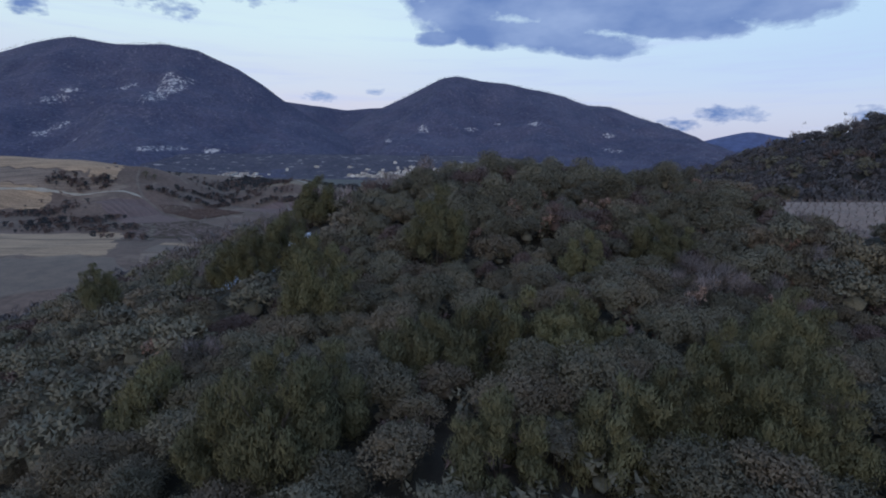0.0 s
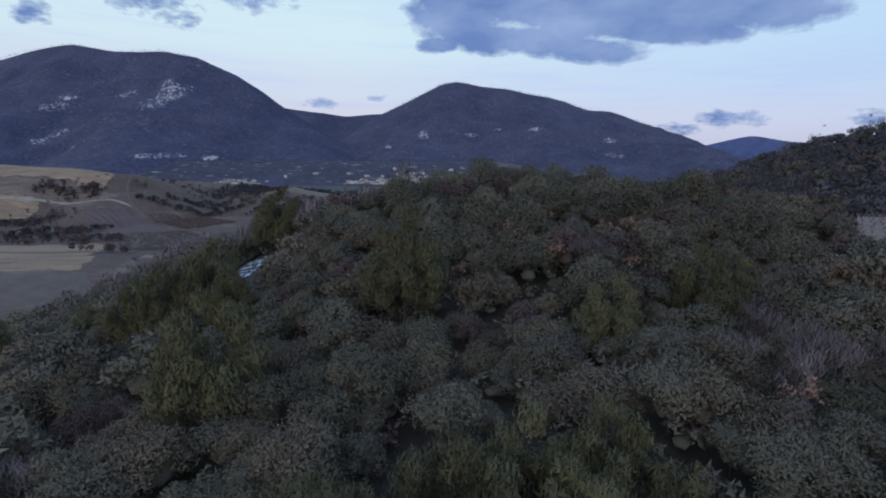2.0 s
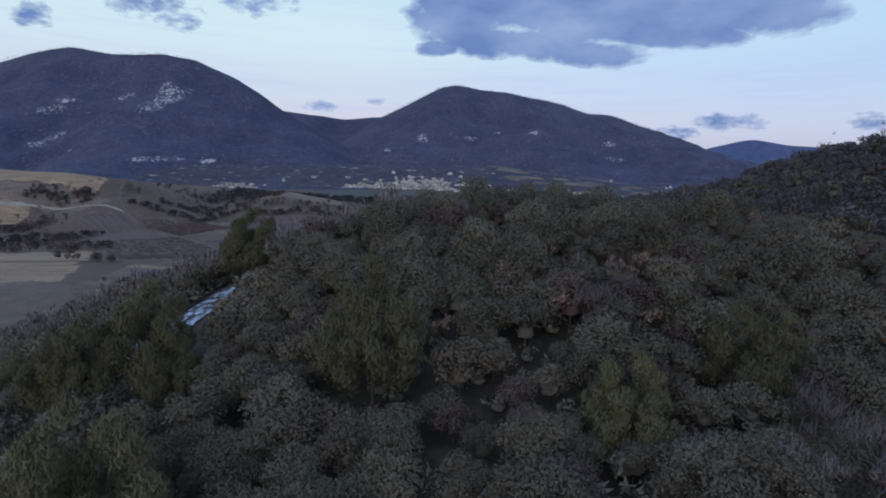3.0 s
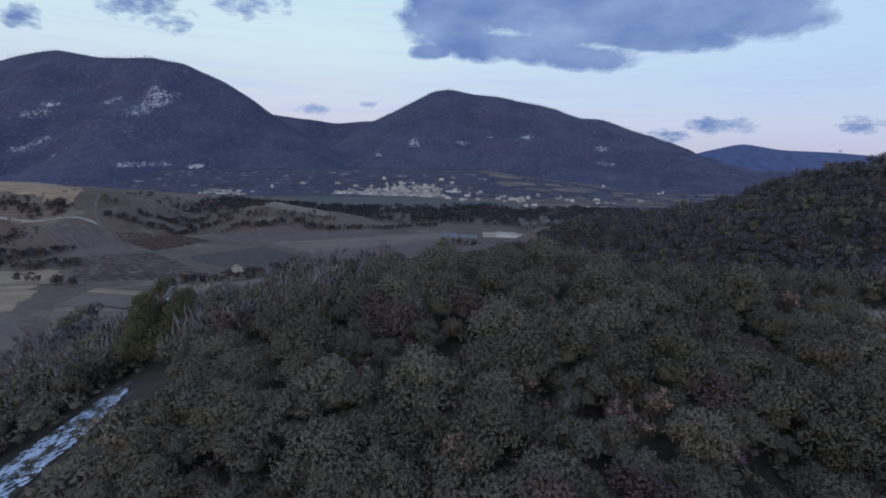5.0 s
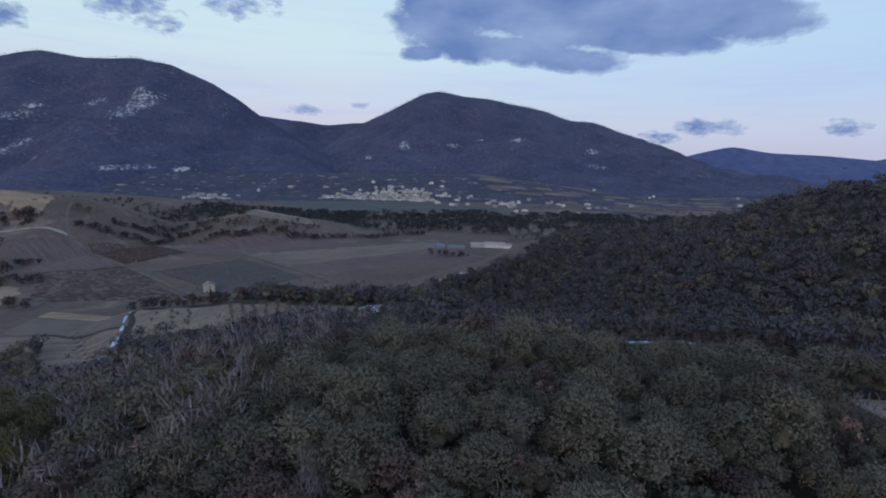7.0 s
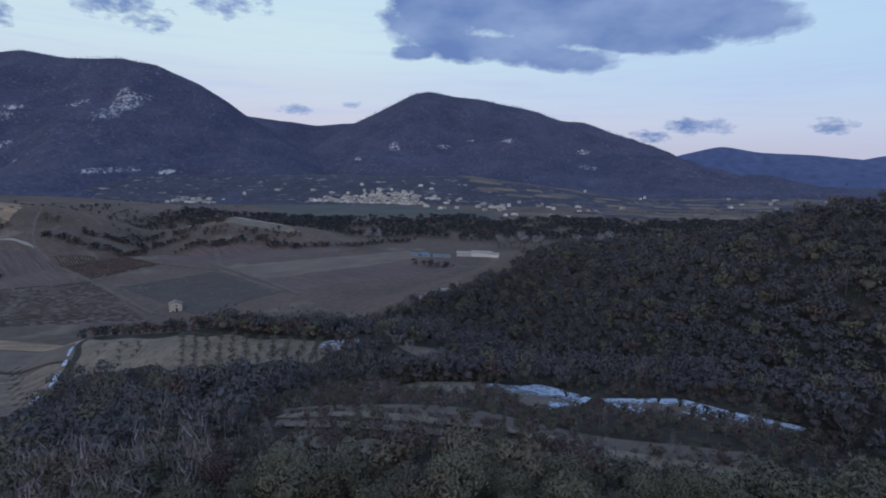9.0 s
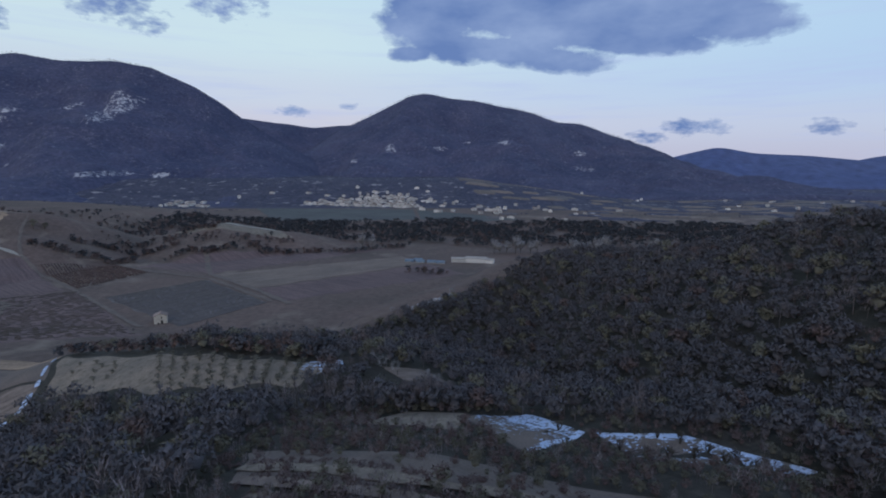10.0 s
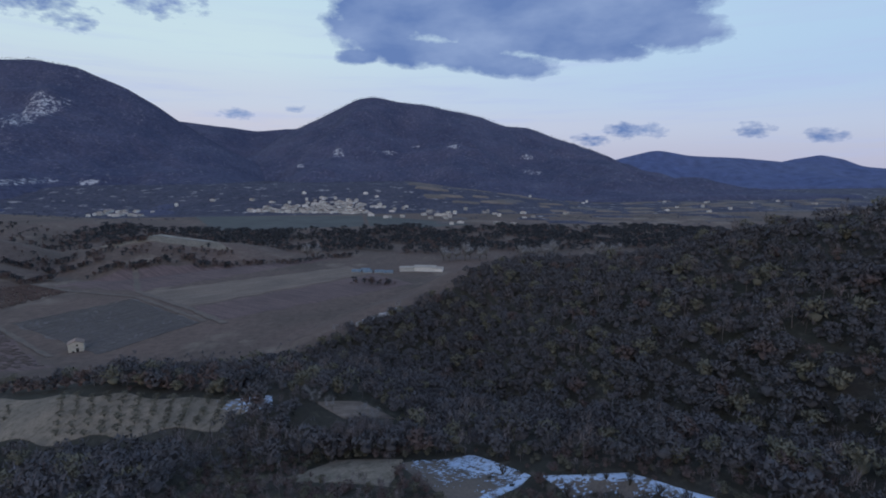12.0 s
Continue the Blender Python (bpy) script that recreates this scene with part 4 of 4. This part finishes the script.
# leafless scrub on the spur's far flank
x, y = scatter(-62, 2, 88, 136, 4.0, tr, 0.75)
k = ~inside(x, y, SNOW_PATH, 0.5)
x, y = x[k], y[k]
stuff("leafless_scrub", far_bare, x, y, (0.8, 1.3), GREYTWIG, "violet-grey leafless scrub among the oaks", "scrub", tr)

# the belt of woodland along the river, and hedges between the fields
x, y = scatter(-330, 560, 590, 880, 7.2, tr, 0.95)
sway = 22 * np.sin(x * 0.031) + 14 * np.sin(x * 0.083 + 1)
ok = (y > 640 - 0.22 * x - 90 * (x > 60) + sway * 0.5) & (y > 604) & ~((x < -100) & (y < 690 + sway)) & (y < 845 + sway)
ok &= np.sin(x * 0.047 + 2.0 * np.sin(y * 0.021)) * np.sin(y * 0.039 + 1.3 * np.sin(x * 0.017)) + tr.normal(0, 0.18, len(x)) > -0.5
green = tr.uniform(0, 1, len(x)) < 0.72
stuff("river_wood", far_bush, x[ok & green], y[ok & green], (0.9, 2.5), FAR_WOOD, "dark belt of woodland along the valley floor", "wood", tr, 0.8)
stuff("river_wood", far_bush, x[ok & ~green], y[ok & ~green], (0.6, 1.8), HEATH, "brown leafless trees in the belt of woodland", "wood", tr, 0.8)
HEDGES = [((-122, 276), (-62, 249), 45, 2.2), ((-62, 249), (-4, 222), 60, 2.2), ((-402, 506), (-348, 516), 150, 7), ((-392, 452), (-352, 448), 130, 16), ((-440, 430), (-400, 440), 60, 10), ((-420, 372), (-240, 372), 90, 4), ((-310, 508), (-238, 522), 110, 4), ((-205, 537), (-150, 560), 90, 5), ((-150, 562), (-60, 577), 110, 5), ((-60, 577), (10, 612), 80, 5),
          ((-335, 392), (-280, 412), 120, 10), ((-318, 350), (-290, 400), 50, 10), ((-300, 545), (-215, 560), 120, 5), ((-290, 575), (-215, 592), 90, 9), ((-232, 616), (-192, 606), 80, 7),
          ((-225, 310), (-180, 290), 20, 4), ((-300, 350), (-230, 366), 40, 4), ((-350, 700), (-280, 640), 110, 24), ((-600, 760), (-330, 740), 160, 30), ((-700, 640), (-360, 600), 160, 12),
          ((-200, 575), (-120, 600), 60, 8), ((18, 478), (40, 470), 30, 4), ((-240, 670), (-140, 665), 110, 14)]
hx, hy = [], []
for (x0, y0), (x1, y1), count, wide in HEDGES:
    t = tr.uniform(0, 1, count)
    clump = tr.normal(0, wide * 0.55, (7, 2))[(t * 6.99).astype(int)]
    hx += list(x0 + t * (x1 - x0) + clump[:, 0] + tr.normal(0, wide * 0.55, count))
    hy += list(y0 + t * (y1 - y0) + clump[:, 1] + tr.normal(0, wide * 0.55, count))
hx, hy = np.array(hx), np.array(hy)
half = tr.uniform(0, 1, len(hx)) < 0.6
stuff("hedge", far_bush, hx[half], hy[half], (0.25, 1.2), HEATH, "dark brown hedges and thickets between the fields", "hedge", tr)
stuff("hedge", far_bush, hx[~half], hy[~half], (0.25, 1.3), FAR_WOOD, "dark green thickets between the fields", "hedge", tr)
BIG_BUSHES = [(-330, 540, 1.9), (-324, 545, 1.5), (-112, 286, 1.2), (-106, 283, 1.0), (-88, 280, 1.1), (-72, 272, 1.2), (-62, 268, 1.1), (-52, 262, 1.0), (-41, 100, 1.1)]
field_t = tree_thing("field_tree", oak_shape(tr, 5.0, 2.6, 500, 0.22), OAK, trunk_shape(tr, 5.0, 0.2), "dark evergreen tree standing at a field's edge")
set_trees([field_t], BIG_BUSHES)


def ridge_trees(crest, count, label):
    """A fringe of trees on the highest line of a mountain."""
    c = np.array(crest, float)
    x = tr.uniform(c[0, 0], c[-1, 0], count)
    ob = stuff("ridge_trees", ridge_tree, x, c[0, 1] - tr.uniform(0, 30, count), (0.3, 0.7), FAR_TREE, label, "trees", tr)
    up = np.interp(x, c[:, 0], c[:, 2]) - 2 - height(x, 0 * x + c[0, 1])
    co = np.zeros(len(ob.data.vertices) * 3)
    ob.data.vertices.foreach_get("co", co)
    co = co.reshape(count, -1, 3)
    co[:, :, 2] += up[:, None]
    ob.data.vertices.foreach_set("co", co.ravel())
    ob.data.update()


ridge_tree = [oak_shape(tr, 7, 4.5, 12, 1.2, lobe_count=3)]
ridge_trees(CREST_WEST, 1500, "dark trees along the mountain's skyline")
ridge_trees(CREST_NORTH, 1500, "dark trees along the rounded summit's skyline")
# pale poplars by the river
pop_t = tree_thing("bare_poplar", haze_twigs(tr, 11, 3.8, 600, 0.34, 7.0), PALE_TWIG, trunk_shape(tr, 9, 0.25), "tall leafless grey poplar by the river", group="poplars by the river")
set_trees([pop_t], [(96, 566), (101, 560), (109, 568), (117, 562), (123, 567), (132, 561), (140, 566), (174, 562), (180, 566), (186, 560), (193, 565), (199, 560), (206, 564), (212, 568), (255, 560), (263, 566), (272, 560), (280, 565), (-40, 598), (-30, 604)], (1.1, 1.5))

# ---- the hut and the village ----
def box(x0, y0, z0, x1, y1, z1):
    v = [(x, y, z) for z in (z0, z1) for y in (y0, y1) for x in (x0, x1)]
    return v, [(0, 2, 3, 1), (4, 5, 7, 6), (0, 1, 5, 4), (2, 6, 7, 3), (0, 4, 6, 2), (1, 3, 7, 5)]


def gabled(w, d, eaves, ridge):
    """Walls with gables at front and back (the ridge runs along y)."""
    a, b = w / 2, d / 2
    v = [(-a, -b, -1), (a, -b, -1), (a, b, -1), (-a, b, -1), (-a, -b, eaves), (a, -b, eaves), (a, b, eaves), (-a, b, eaves), (0, -b, ridge), (0, b, ridge)]
    return v, [(0, 1, 5, 8, 4), (2, 3, 7, 9, 6), (1, 2, 6, 5), (3, 0, 4, 7), (0, 3, 2, 1), (4, 8, 9, 7), (5, 6, 9, 8)]


def roof_half(w, d, eaves, ridge, side, over=0.35, thick=0.18):
    a, b = w / 2 + over, d / 2 + over
    fall = (ridge - eaves) / (w / 2)
    x, z = side * a, eaves - fall * over
    lift = 0.03
    v = [(0, -b, ridge + lift), (0, b, ridge + lift), (x, b, z + lift), (x, -b, z + lift)]
    v += [(p, q, s + thick) for p, q, s in v]
    return v, [(0, 1, 2, 3), (7, 6, 5, 4), (0, 4, 5, 1), (1, 5, 6, 2), (2, 6, 7, 3), (3, 7, 4, 0)]


def house(name, w, d, eaves, ridge, wall_mat, label, windows, group=""):
    """A house under a tiled gable roof. windows: x, z, width, height on the front."""
    root = new(name)
    mesh_object("wall", *gabled(w, d, eaves, ridge), wall_mat, root)
    for side in (-1, 1):
        mesh_object("roof", *roof_half(w, d, eaves, ridge, side), TILE, root)
    for x, z, ww, hh in windows:
        mesh_object("window", *box(x - ww / 2, -d / 2 - 0.05, z, x + ww / 2, -d / 2 + 0.1, z + hh), GLASS_DARK, root)
    return tagged(root, label, "house", group)


hut = house("stone_hut", 6.4, 5.6, 4.3, 5.7, STONE_WALL, "small pale limestone field hut with a tiled roof", [(0.6, 0.0, 1.1, 2.0), (0.6, 3.0, 0.7, 0.9), (-1.2, 0.0, 0.8, 0.9)])
hut.matrix_basis = pose(-122, 350, float(height(-122, 350)), 0, 0, 24)

vr = np.random.default_rng(5)
HOUSES = [house("village_house", w, d, e, e + w * 0.17, RENDER_WALL, "pale rendered village house with a tiled roof",
                [(x, z, 0.9, 1.3) for x in np.arange(-w / 2 + 1.6, w / 2 - 1, 2.6) for z in np.arange(1.0, e - 1.6, 2.8)], "houses of the village")
          for w, d, e in ((7, 7, 5.6), (9, 7, 5.0), (6, 7, 7.2), (12, 8, 5.2))]
homes = []
for k in range(150):
    u = vr.uniform(0, 1) ** 0.7
    homes.append((-235 + 245 * u + vr.normal() * 6, 1190 - 65 * u + vr.uniform(0, 1) ** 1.8 * (40 + 130 * u)))
for k in range(26):
    homes.append((vr.uniform(-540, -430), vr.uniform(1150, 1215)))
for k in range(34):
    homes.append((vr.uniform(20, 340), vr.uniform(900, 1250)))
for k in range(50):
    homes.append((vr.normal(-75, 55), vr.uniform(1200, 1330)))
for k in range(6):
    homes.append((vr.uniform(-430, 60), vr.uniform(1260, 1400)))
for k in range(24):
    homes.append((vr.uniform(340, 1300), vr.uniform(1100, 1800)))
for i, (x, y) in enumerate(homes):
    m = pose(x, y, float(height(x, y)), 0, 0, vr.uniform(-35, 35)) @ Matrix.Diagonal((1, 1, vr.uniform(0.6, 0.95), 1))
    if i < len(HOUSES):
        HOUSES[i].matrix_basis = m
    else:
        put(HOUSES[int(vr.integers(len(HOUSES)))], m)

# ---- tracks, rows and farm ----
def track(name, line, wide, mat, label, lift=0.3):
    """A strip along a line on the ground."""
    pts = [np.array(p, float) for p in line]
    out = []
    for a, b in zip(pts, pts[1:]):
        n = max(2, int(np.linalg.norm(b - a) / 4))
        out += [a + (b - a) * k / n for k in range(n)]
    out = np.array(out + [pts[-1]])
    out[1:-1] = (out[:-2] + out[1:-1] * 2 + out[2:]) / 4
    d = np.gradient(out, axis=0)
    d /= np.linalg.norm(d, axis=1)[:, None]
    side = np.stack([-d[:, 1], d[:, 0]], -1) * wide / 2 * (1 + 0.3 * np.sin(np.arange(len(out)) * 1.7) + 0.2 * np.sin(np.arange(len(out)) * 0.6))[:, None]
    p = np.stack([out - side, out, out + side], 1).reshape(-1, 2)
    z = height(p[:, 0], p[:, 1]) + lift
    return tagged(mesh_object(name, np.column_stack([p, z]), grid_faces(3, len(out)), mat, smooth=True), label, "track", kind="structure")


track("track", [(-304, 490), (-262, 462), (-219, 424), (-165, 374), (-128, 340)], 2.6, VERGE, "grassy track between the fields")
track("track", [(-304, 489), (-322, 512), (-336, 534), (-346, 556)], 2.2, VERGE, "pale gravel track climbing to the plateau")
track("track", [(-246, 517), (-199, 486), (-142, 460), (-74, 391)], 3, VERGE, "grass strip at the field's edge")
track("track", [(-180, 546), (-148, 476), (-95, 424), (-60, 384)], 4, VERGE, "grass strip with a ditch between fields")
track("track", [(-590, 476), (-440, 478), (-392, 497), (-330, 497), (-304, 489)], 3, TRACK, "pale gravel track between the terraces")
track("track", [(-245, 632), (-190, 626), (-140, 630)], 7, TRACK, "pale sandy top of the knoll")
track("track", [(-290, 400), (-262, 404), (-235, 388), (-205, 330), (-180, 292)], 4, VERGE, "grassy bank beside the scrub")
track("track", [(-420, 300), (-300, 285), (-190, 292)], 3, VERGE, "low bank across the stubble")
track("grass_strip", [(-1, 142), (11, 137), (24.6, 131), (31, 129.6), (40, 128.6), (52, 128)], 2.4, GRASS, "dry grass strip on a terrace of the hillside", 0.28)
track("lane", [(0, 137), (10, 132.6), (19, 129.2), (25, 127), (33, 125.2), (44, 124)], 1.8, PALE_SOIL, "grey earth lane along the terrace", 0.28)
track("grass_strip", [(3, 130.5), (9, 127.6), (16, 123.8)], 4.0, GRASS, "dry grass strip on a terrace of the hillside", 0.28)
track("grass_strip", [(24, 123.6), (31, 122.8), (40, 122.6)], 2.0, GRASS, "dry grass strip on a terrace of the hillside", 0.28)
track("grass_strip", [(45, 131), (54, 128.4), (64, 124.5), (72, 121)], 3.0, GRASS, "dry grass strip on a terrace of the hillside", 0.28)
for line, wide in (([(-117, 265.5), (-115.5, 262), (-114.5, 259.5)], 0.6), ([(-113.5, 256), (-111.5, 251), (-110.5, 249)], 0.9), ([(-109.5, 246.5), (-107.5, 242.5)], 1.1), ([(-107, 239), (-104.5, 233), (-104, 229)], 1.6), ([(-104.5, 227), (-106, 224)], 1.9)):
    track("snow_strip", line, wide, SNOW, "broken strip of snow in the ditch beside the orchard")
snow_sheet(((-15, 220), (1, 216), (2, 209), (-10, 208)), "thin snow at the orchard's end", lambda u, v: -0.45 + 0.75 * u - 0.2 * v, GRASS, 60)


def rows(name, quad, count, along, tall, wide, mat, label, gap=0.0, lift=0.1, r=None):
    """Planted rows over a four-cornered field: low ridged strips with an uneven top, in one mesh."""
    a, b, c, d = (np.array(p, float) for p in quad)
    vs, fs, k = [], [], 0
    for i in range(count):
        u = (i + 0.5) / count
        p, q = a + (b - a) * u, d + (c - d) * u
        t = np.linspace(0.02, 0.98, along)[:, None]
        mid = p + (q - p) * t
        n = np.array([-(q - p)[1], (q - p)[0]]) / np.linalg.norm(q - p)
        h = tall * r.uniform(0.55, 1.25, along)
        w = wide * r.uniform(0.7, 1.2, along)[:, None]
        l, m = mid - n * w / 2, mid + n * w / 2
        z = height(mid[:, 0], mid[:, 1]) + lift
        ring = np.stack([np.column_stack([l, z]), np.column_stack([l * 0.6 + mid * 0.4, z + h * 0.8]), np.column_stack([mid, z + h]), np.column_stack([m, z])], 1).reshape(-1, 3)
        vs.append(ring)
        f = grid_faces(4, along)
        if gap:
            f = f[np.repeat(r.uniform(0, 1, along - 1) > gap, 3)]
        fs.append(f + k)
        k += len(ring)
    return tagged(mesh_object(name, np.concatenate(vs), np.concatenate(fs), mat), label, "crop rows", kind="stuff")


rr = np.random.default_rng(3)
rows("vine_rows", VINES_FAR, 24, 40, 0.9, 1.2, HEATH, "rows of leafless vines in the valley", 0.1, 0.25, rr)
rows("lavender_rows", (LAV[0], LAV[3], LAV[2], LAV[1]), 38, 40, 0.28, 0.8, LAVENDER_TUFT, "clipped grey lavender rows", 0.05, 0.25, rr)
rows("vine_rows", ((-262, 398), (-196, 303), (-118, 322), (-215, 424)), 40, 30, 0.28, 0.45, BARK, "low rows of pruned vines on brown soil", 0.3, 0.25, rr)

# vine stocks on the stony terrace: short forked stems in rows
stock = join(stick((0, 0, -0.1), (0.05, 0.02, 0.5), 0.10, 0.08, 4), stick((0.05, 0, 0.45), (0.4, 0.05, 0.8), 0.07, 0.03, 3), stick((0.05, 0, 0.45), (-0.35, -0.1, 0.85), 0.07, 0.03, 3))
a, b, c, d = (np.array(p, float) for p in VINEYARD)
u, v = np.meshgrid((np.arange(46) + 0.5) / 46, (np.arange(17) + 0.5) / 17)
u, v = u.ravel()[:, None], v.ravel()[:, None]
p = (1 - u) * (1 - v) * a + u * (1 - v) * b + u * v * c + (1 - u) * v * d + rr.normal(0, 0.12, (len(u), 2))
stuff("vine_stocks", [stock], p[:, 0], p[:, 1], (0.8, 1.25), GREYTWIG, "pruned vine stocks in rows on pale stones", "vines", rr)

# loose pale stones on the terrace and by the snow
stone = ICO1[0] * np.array([1, 0.8, 0.55]), ICO1[1]
x, y = scatter(56, 116, 68, 107, 0.9, rr, 0.5)
k = inside(x, y, VINEYARD, -0.02)
stuff("field_stones", [stone], x[k], y[k], (0.10, 0.30), STONY, "pale limestone rubble between the vines", "stones", rr)

# young trees of the orchard slope, in rows across it
olive_t = tree_thing("orchard_bush", oak_shape(rr, 1.5, 0.9, 140, 0.14, lobe_count=5), OAK_GREY, trunk_shape(rr, 1.2, 0.06), "small rounded grey-green bush on the dry slope", "bush", "bushes of the orchard")
spots = []
for i in range(11):
    for j in range(6):
        u, v = 0.44 + i * 0.047, 0.10 + j * 0.16
        w = u + 0.055
        q = (1 - v) * ((1 - u) * np.array(ORCHARD[0]) + u * np.array(ORCHARD[1])) + v * ((1 - w) * np.array(ORCHARD[3]) + w * np.array(ORCHARD[2]))
        spots.append((float(q[0] + rr.normal() * 0.25), float(q[1] + rr.normal() * 0.25), float(rr.uniform(1.0, 1.6))))
for u, v in ((0.10, 0.5), (0.12, 0.3), (0.13, 0.75), (0.19, 0.25), (0.2, 0.5), (0.21, 0.7), (0.22, 0.35), (0.27, 0.3), (0.28, 0.55), (0.285, 0.42), (0.27, 0.7)):
    q = (1 - v) * ((1 - u) * np.array(ORCHARD[0]) + u * np.array(ORCHARD[1])) + v * ((1 - u) * np.array(ORCHARD[3]) + u * np.array(ORCHARD[2]))
    spots.append((float(q[0]), float(q[1]), 1.1))
set_trees([olive_t], spots)

# bare young trees in the snow
snow_t = tree_thing("young_fruit_tree", twig_shape(rr, 2.4, 1.0, 60, 0.10), BARK, trunk_shape(rr, 2.0, 0.17), "bare young fruit tree standing in thin snow", group="fruit trees in the snow")
set_trees([snow_t], [(62.6, 161.5), (66, 159.6), (69, 157.4), (72, 154), (75, 151), (78, 148.2), (58.5, 158), (61.5, 154.5), (65, 153.5), (67.5, 150.5), (71, 148), (63, 150), (50, 166.5), (74.5, 145.5)], (0.95, 1.3))

# the farm beyond the fields
def shed(name, w, d, h, roof_mat, wall_mat, label, category="barn"):
    root = new(name)
    mesh_object("wall", *gabled(w, d, h, h + w * 0.14), wall_mat, root)
    for side in (-1, 1):
        mesh_object("roof", *roof_half(w, d, h, h + w * 0.14, side, 0.4, 0.12), roof_mat, root)
    for k in range(int(d // 5)):
        mesh_object("opening", *box(w / 2 - 0.1, -d / 2 + 1.6 + 5 * k, 0.2, w / 2 + 0.06, -d / 2 + 4.0 + 5 * k, 2.4), GLASS_DARK, root)
    return tagged(root, label, category)


for x, y, w, d, h, turn in ((57, 522, 7.5, 13, 3.2, 82), (73, 520, 9, 19, 3.8, 74), (84, 516, 7, 9, 3.0, 74)):
    shed("farm_shed", w, d, h, SHED_ROOF, RENDER_WALL, "long pale farm shed with a low pitched roof").matrix_basis = pose(x, y, float(height(x, y)), 0, 0, turn)


def tunnel(w, d, h):
    """A hooped cover."""
    t = np.linspace(0, math.pi, 9)
    v = [(math.cos(q) * w / 2, s, math.sin(q) * h) for s in (-d / 2, d / 2) for q in t]
    f = [(i, i + 1, i + 10, i + 9) for i in range(8)] + [tuple(range(8, -1, -1)), tuple(range(9, 18))]
    return v, f


for x, y, turn in ((12, 524, 80), (22, 520, 82), (32, 518, 78), (40, 515, 84), (20, 528, 80)):
    root = new("tarpaulin_stack")
    mesh_object("cover", *tunnel(5.0, 8.0, 2.6), BLUE_SHEET, root)
    mesh_object("base", *box(-2.6, -4.1, -0.3, 2.6, 4.1, 0.35), SHED_ROOF, root)
    tagged(root, "farm stack under a faded blue tarpaulin", "stack", "blue stacks by the farm").matrix_basis = pose(x, y, float(height(x, y)), 0, 0, turn)
house_far = copy_thing(HOUSES[0], pose(290, 556, float(height(290, 556)), 0, 0, 12))

# patchwork of the upper valley, past the village
fr = np.random.default_rng(21)
for k in range(280):
    x, y = fr.uniform(140, 1600), 900 + 1250 * fr.uniform(0, 1) ** 1.1
    w, d, t = fr.uniform(25, 95), fr.uniform(14, 44) * (1 + (y - 900) / 1300), fr.uniform(-0.3, 0.15)
    ux, uy = math.cos(t), math.sin(t)
    q = [(x + (sx0 * w * ux - sy0 * d * uy) / 2, y + (sx0 * w * uy + sy0 * d * ux) / 2) for sx0, sy0 in ((-1, -1), (1, -1), (1, 1), (-1, 1))]
    field("valley_field", q, (PALE_SOIL, LAVENDER, VERGE, PALE_SOIL, FOOTHILL)[int(fr.integers(5))], "narrow winter field in the upper valley", lift=1.0 + 0.1 * (k % 9), n=9)
x, y = fr.uniform(-1000, 1600, 12000), 880 + 1200 * fr.uniform(0, 1, 12000) ** 0.8
k = np.sin(x * 0.019 + 1.5 * np.sin(y * 0.011)) * np.sin(y * 0.033 + 1.2 * np.sin(x * 0.013)) + fr.normal(0, 0.25, 12000) > 0.22
k &= ~((x > -330) & (x < 120) & (y > 860) & (y < 1130))
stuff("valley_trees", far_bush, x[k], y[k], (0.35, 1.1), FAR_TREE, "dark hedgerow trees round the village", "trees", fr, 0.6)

# pale leafless trees by the bank, and limestone showing at the hill's foot
pale_t = tree_thing("pale_bare_tree", haze_twigs(tr, 5.0, 2.2, 500, 0.05, 12.0), PALE_TWIG, trunk_shape(tr, 4.0, 0.09), "pale grey leafless tree among dark woods")
set_trees([pale_t], [(10, 214), (13, 209), (17, 207), (24, 204), (28, 203), (8, 340), (30, 347), (36, 352), (41, 356), (14, 342), (26, 346)], (0.7, 1.05))


def outcrop(r):
    """Broken limestone blocks heaped on a slope, each a part of its own."""
    root = new("limestone_outcrop")
    for k in range(16):
        v = ICO1[0] * (1 + 0.22 * r.normal(size=(len(ICO1[0]), 1)))
        v = v * np.array([r.uniform(0.5, 1.6), r.uniform(0.5, 1.2), r.uniform(0.4, 1.1)]) + np.array([r.normal() * 2.6, r.normal() * 1.3, r.uniform(0, 0.9)])
        mesh_object("block", v, ICO1[1], ROCK, root)
    return tagged(root, "pale limestone outcrop at the foot of the wooded hill", "rock")


for x, y, turn in ((20, 343, 20), (33, 350, 30), (39, 354, 10), (27, 347, 25)):
    outcrop(tr).matrix_basis = pose(x, y, float(height(x, y)) + 0.8, 0, 0, turn)


# a violet-grey thicket of leafless trees below the bank
clump = np.random.default_rng(8)
for k in range(26):
    x, y = float(clump.normal(24, 3.5)), float(clump.normal(185, 3.5))
    put(bare_t[k % 2], plant(x, y, clump, (0.9, 1.5)))
